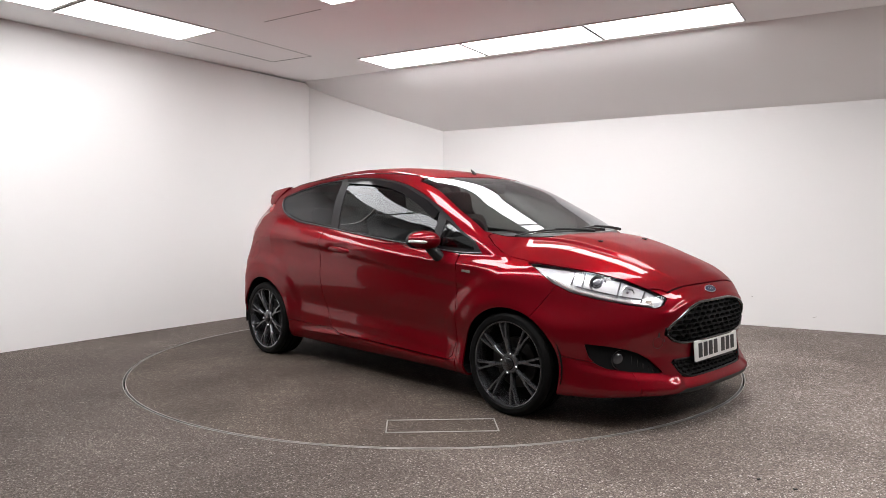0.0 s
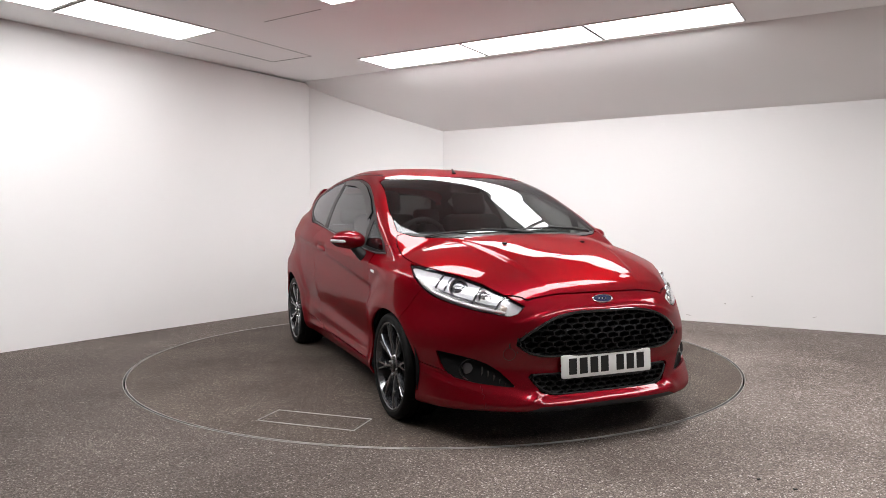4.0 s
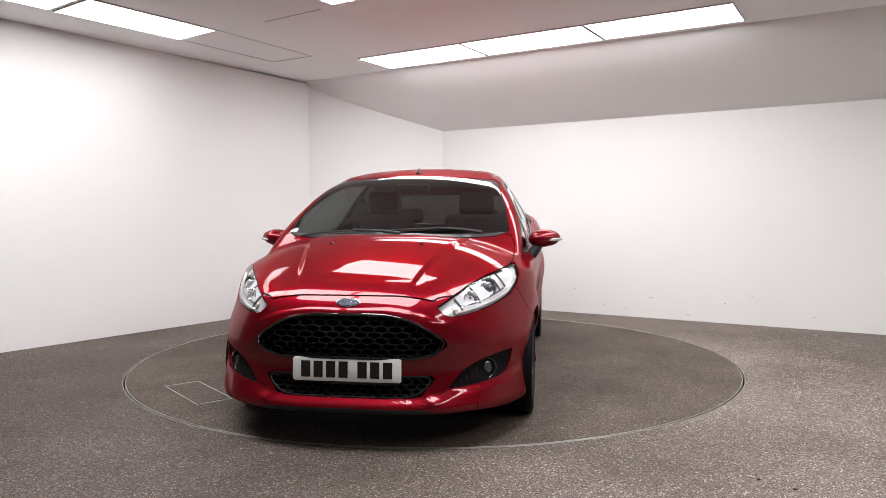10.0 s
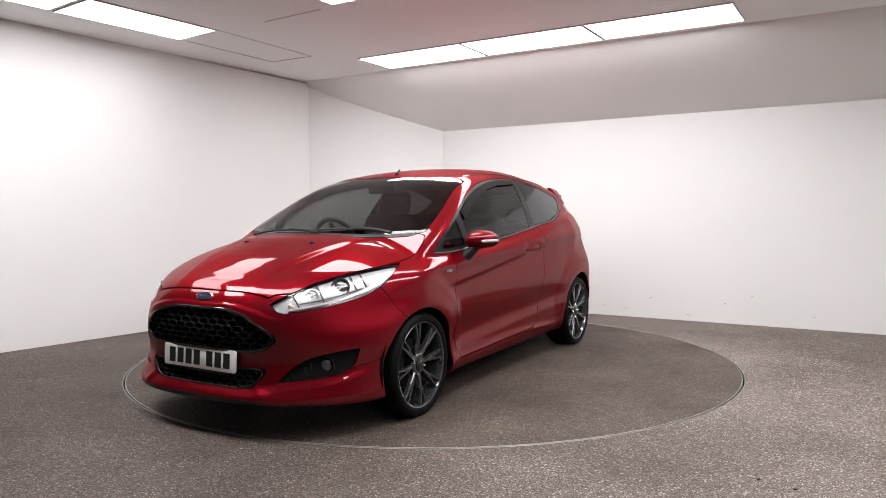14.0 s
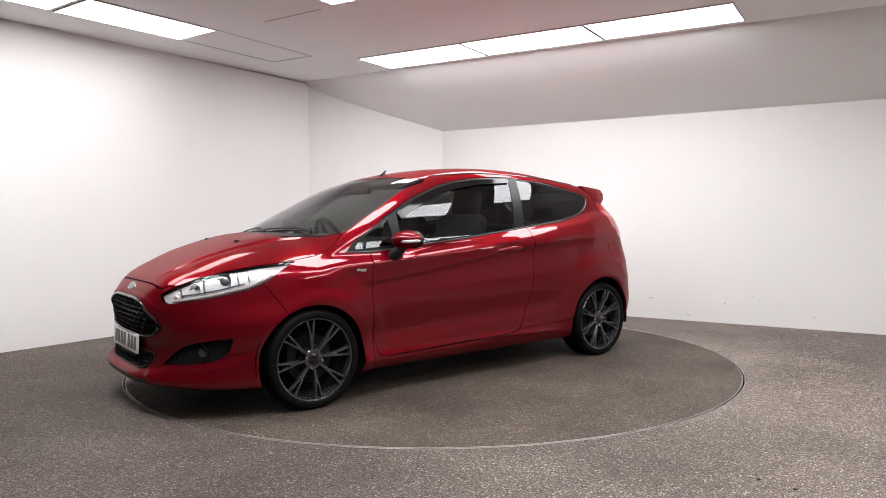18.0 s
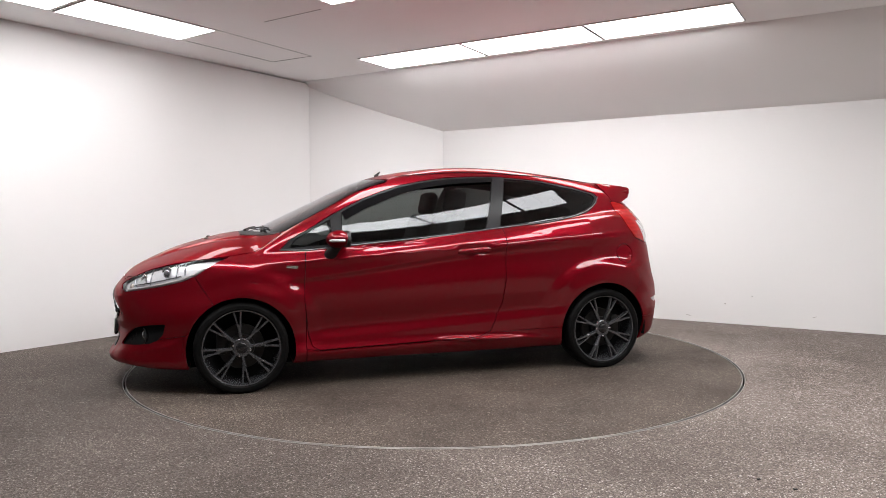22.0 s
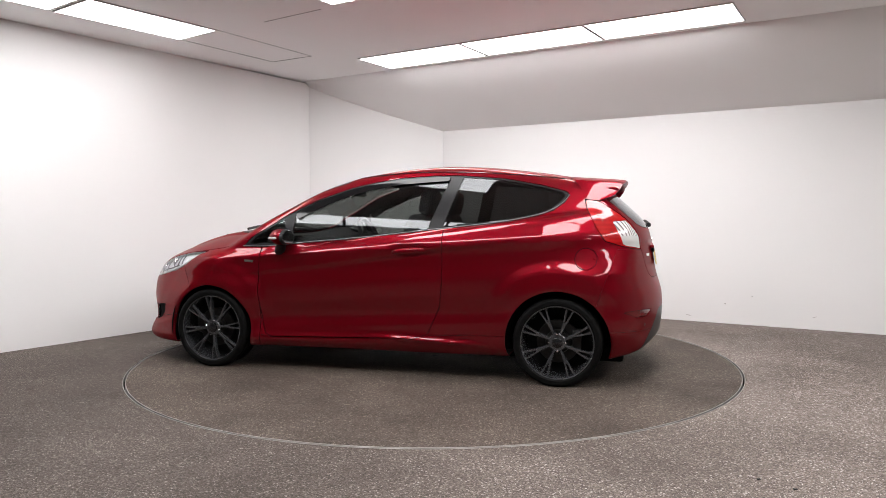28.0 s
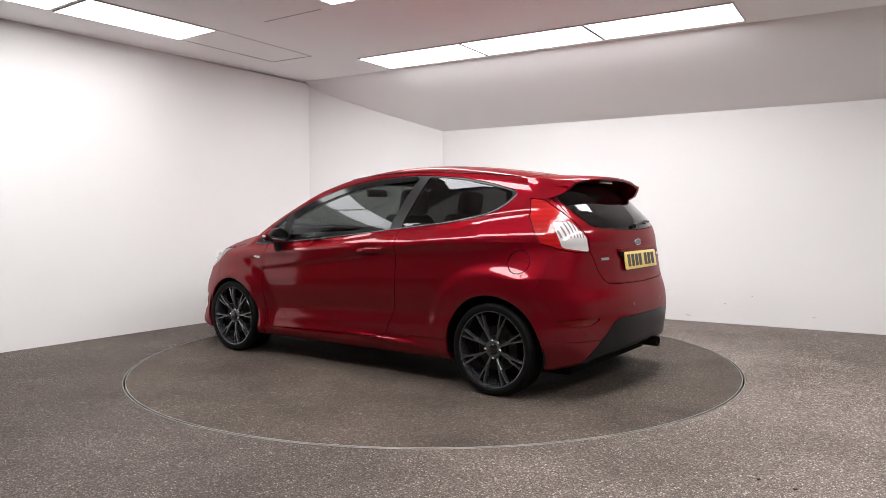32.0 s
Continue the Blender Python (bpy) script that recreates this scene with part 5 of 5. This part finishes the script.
def wheel(ax, side, spin):
    m = pose(ax, side * 0.735, WHEEL_Z, 0, 0, 0 if side > 0 else 180)
    r, R = 0.2330, WHEEL_R
    bm = bmesh.new()
    lathe(bm, [(r - 0.004, 0.088), (r, 0.093), (r + 0.004, 0.098), (r + 0.001, 0.102), (r - 0.006, 0.099), (r - 0.010, 0.088), (r - 0.018, 0.06), (r - 0.03, -0.06), (r - 0.01, -0.09)], 96)
    rim = part("wheel", bm, M_ALLOY, car, "dark grey eight-spoke alloy wheel", at=m)
    bm = bmesh.new()
    lathe(bm, [(r - 0.002, 0.085), (r + 0.002, 0.1), (r + 0.012, 0.1065), (r + 0.016, 0.1055), (r + 0.028, 0.109), (R - 0.020, 0.108), (R - 0.014, 0.104), (R - 0.007, 0.100), (R - 0.001, 0.086), (R, 0.07), (R - 0.006, 0.069), (R - 0.006, 0.062), (R, 0.061),
               (R, 0.025), (R - 0.006, 0.024), (R - 0.006, 0.016), (R, 0.015), (R, -0.02), (R - 0.006, -0.021), (R - 0.006, -0.029), (R, -0.03), (R, -0.06), (R - 0.002, -0.08), (R - 0.015, -0.1), (r, -0.095)], 96)
    part("tyre", bm, M_TYRE, rim, "black low-profile tyre")
    bm = bmesh.new()
    lathe(bm, [(0.135, 0.0), (0.139, 0.004), (0.139, 0.02), (0.135, 0.024), (0.08, 0.024), (0.075, 0.05), (0.0, 0.05)], 48)
    part("brake_disc", bm, M_DISCBRAKE, rim)
    bm = box((0.06, 0.05, 0.13), (0.12 if ax > 0 else -0.12, 0.02, 0.02), 0.012)
    part("brake_caliper", bm, M_DISCBRAKE, rim)
    bm = bmesh.new()
    lathe(bm, [(r - 0.02, -0.03), (0.10, -0.03), (0.0, -0.03)], 32)
    part("brake_shield", bm, M_INNER, rim)

    def bar(bm, a0, stations):
        rows = []
        for rr, da, h, hw, deep in stations:
            a = a0 + da
            c = Vector((math.cos(a), 0, math.sin(a))) * rr
            t = Vector((-math.sin(a), 0, math.cos(a)))
            rows.append([bm.verts.new(c + t * u + Vector((0, hh, 0))) for u, hh in ((-hw, h - deep), (-hw, h - 0.007), (-hw * 0.55, h), (hw * 0.55, h), (hw, h - 0.007), (hw, h - deep))])
        for p, q in zip(rows, rows[1:]):
            for j in range(6):
                bm.faces.new((p[j], p[(j + 1) % 6], q[(j + 1) % 6], q[j]))
        bm.faces.new(rows[0][::-1])
        bm.faces.new(rows[-1])

    for k in range(8):
        bm = bmesh.new()
        a0 = math.radians(spin + 45 * k)
        bar(bm, a0, [(0.036, 0, 0.074, 0.0105, 0.03), (0.075, 0, 0.081, 0.0105, 0.03), (0.11, 0, 0.086, 0.0125, 0.03), (0.145, 0, 0.089, 0.0175, 0.028)])
        for q in (-1, 1):
            bar(bm, a0, [(0.132, q * 0.060, 0.0885, 0.0080, 0.026), (0.16, q * 0.072, 0.092, 0.0075, 0.026), (0.195, q * 0.084, 0.094, 0.0078, 0.026), (0.228, q * 0.098, 0.093, 0.0095, 0.026)])
        bmesh.ops.recalc_face_normals(bm, faces=bm.faces)
        part("spoke", bm, M_ALLOY, rim)
    bm = bmesh.new()
    lathe(bm, [(0.058, 0.05), (0.058, 0.074), (0.052, 0.080), (0.034, 0.081), (0.032, 0.078)], 40)
    part("hub", bm, M_ALLOY, rim)
    bm = bmesh.new()
    lathe(bm, [(0.031, 0.06), (0.031, 0.085), (0.027, 0.088), (0.0, 0.089)], 32)
    part("centre_cap", bm, M_GLOSSBLACK, rim, "dark centre cap")
    for k in range(4):
        a = math.radians(spin + 22.5 + 90 * k)
        bm = bmesh.new()
        lathe(bm, [(0.0085, 0.06), (0.008, 0.084), (0.005, 0.088), (0.0, 0.088)], 6, "Y", False, Matrix.Translation((0.054 * math.cos(a), 0, 0.054 * math.sin(a))))
        part("wheel_bolt", bm, M_CHROME, rim, "bright wheel bolt")
    # liner of the wheel arch
    bm = bmesh.new()
    rows = []
    for i in range(25):
        a = math.radians(-10 + 200 * i / 24)
        rows.append([bm.verts.new((ax + 0.345 * math.cos(a), side * y, WHEEL_Z + 0.345 * math.sin(a))) for y in (0.50, 0.815)])
    for p, q in zip(rows, rows[1:]):
        bm.faces.new((p[0], p[1], q[1], q[0]))
    bm.faces.new([r[0] for r in rows])
    part("arch_liner", bm, M_INNER, car, "black wheel arch liner")


wheel(AXLE, 1, 84)
wheel(-AXLE, 1, 66)
wheel(AXLE, -1, 80)
wheel(-AXLE, -1, 64)
bm = box((3.3, 1.2, 0.12), (0, 0, 0.19), 0.02)
part("underbody", bm, M_INNER, car, "dark underbody", smooth=False)

# ---- cabin ----


def cushion(name, size, at, turn, mat, parent, bevel=0.05, label=""):
    bm = bmesh.new()
    add_box(bm, size, (0, 0, 0), bevel, None, 4)
    bmesh.ops.transform(bm, matrix=Matrix.Translation(at) @ turn, verts=bm.verts)
    return part(name, bm, mat, parent, label)


for s in (1, -1):
    base = cushion("front_seat", (0.50, 0.50, 0.16), (0.16, s * 0.36, 0.50), Matrix.Rotation(radians(-8), 4, "Y"), M_CLOTH, car, 0.06, "charcoal cloth front seat")
    cushion("seat_back", (0.14, 0.48, 0.62), (-0.15, s * 0.36, 0.80), Matrix.Rotation(radians(-18), 4, "Y"), M_CLOTH, base, 0.06)
    cushion("head_restraint", (0.10, 0.27, 0.19), (-0.275, s * 0.36, 1.185), Matrix.Rotation(radians(-12), 4, "Y"), M_CLOTH, base, 0.045)
    for q in (-0.06, 0.06):
        bm = bmesh.new()
        tube(bm, [(-0.245, s * 0.36 + q, 1.02), (-0.27, s * 0.36 + q, 1.12)], 0.007, 8)
        part("head_post", bm, M_CHROME, base)
bench = cushion("rear_bench", (0.46, 1.15, 0.16), (-0.72, 0, 0.52), Matrix.Rotation(radians(-10), 4, "Y"), M_CLOTH, car, 0.06, "charcoal cloth rear bench")
cushion("bench_back", (0.13, 1.15, 0.50), (-1.02, 0, 0.77), Matrix.Rotation(radians(-22), 4, "Y"), M_CLOTH, bench, 0.05)
for y in (-0.34, 0.34):
    cushion("rear_head_restraint", (0.09, 0.24, 0.13), (-1.13, y, 1.085), Matrix.Rotation(radians(-15), 4, "Y"), M_CLOTH, bench, 0.04)
bm = box((0.40, 1.02, 0.02), (-1.42, 0, 0.99), 0.008)
part("parcel_shelf", bm, M_CLOTH, car, "dark parcel shelf")
bm = bmesh.new()
rows = []
for y in np.linspace(-0.68, 0.68, 29):
    hump = 0.035 * math.exp(-((y + 0.36) / 0.16) ** 4)
    prof = [(1.12, 0.90), (0.98, 0.945), (0.82, 0.955 + hump), (0.70, 0.945 + hump), (0.60, 0.905 + hump * 0.6), (0.57, 0.83), (0.62, 0.70), (0.72, 0.55), (1.05, 0.45)]
    rows.append([bm.verts.new((x - 0.28 * (abs(y) / 0.68) ** 2.2 * (x > 0.75), y, z)) for x, z in prof])
for a, b in zip(rows, rows[1:]):
    for j in range(len(a) - 1):
        bm.faces.new((a[j], a[j + 1], b[j + 1], b[j]))
bmesh.ops.recalc_face_normals(bm, faces=bm.faces)
dash = part("dashboard", bm, M_DASH, car, "dark moulded dashboard")
bm = bmesh.new()
m = Matrix.Translation((0.47, -0.36, 0.90)) @ Matrix.Rotation(radians(-66), 4, "Y")
ring = []
for i in range(40):
    a = 2 * math.pi * i / 40
    ring.append([bm.verts.new(m @ Vector(((0.18 + 0.016 * math.cos(b)) * math.cos(a), (0.18 + 0.016 * math.cos(b)) * math.sin(a), 0.016 * math.sin(b)))) for b in np.linspace(0, 2 * math.pi, 10, endpoint=False)])
for i in range(40):
    a, b = ring[i], ring[(i + 1) % 40]
    for j in range(10):
        bm.faces.new((a[j], a[(j + 1) % 10], b[(j + 1) % 10], b[j]))
bmesh.ops.recalc_face_normals(bm, faces=bm.faces)
steer = part("steering_wheel", bm, M_BLACK, car, "black three-spoke steering wheel")
bm = bmesh.new()
add_box(bm, (0.13, 0.16, 0.05), (0, 0, -0.015), 0.02)
for a in (0, 180, 270):
    add_box(bm, (0.12, 0.035, 0.018), (0.10 * math.cos(radians(a + 90)), 0.10 * math.sin(radians(a + 90)), -0.01), 0.005, Matrix.Rotation(radians(a + 90), 4, "Z"))
bmesh.ops.transform(bm, matrix=m, verts=bm.verts)
part("steering_hub", bm, M_BLACK, steer)
cushion("rear_view_mirror", (0.03, 0.23, 0.065), (0.42, 0.0, 1.275), Matrix.Rotation(radians(10), 4, "Y"), M_BLACK, car, 0.012, "black rear-view mirror")
cushion("console", (0.9, 0.20, 0.30), (0.35, 0, 0.40), Matrix(), M_DASH, car, 0.03)


def motions():
    """The platform turns evenly and carries the car."""
    rows, seat = [], Vector((0.2195, -0.0440, 0.0))
    for i in range(33):
        rows.append((float(i), pose(0, 0, 0, 0, 0, turn_at(i))))
    walk(disc, rows)
    walk(car, [(t, m @ Matrix.Translation(seat)) for t, m in rows])


motions()
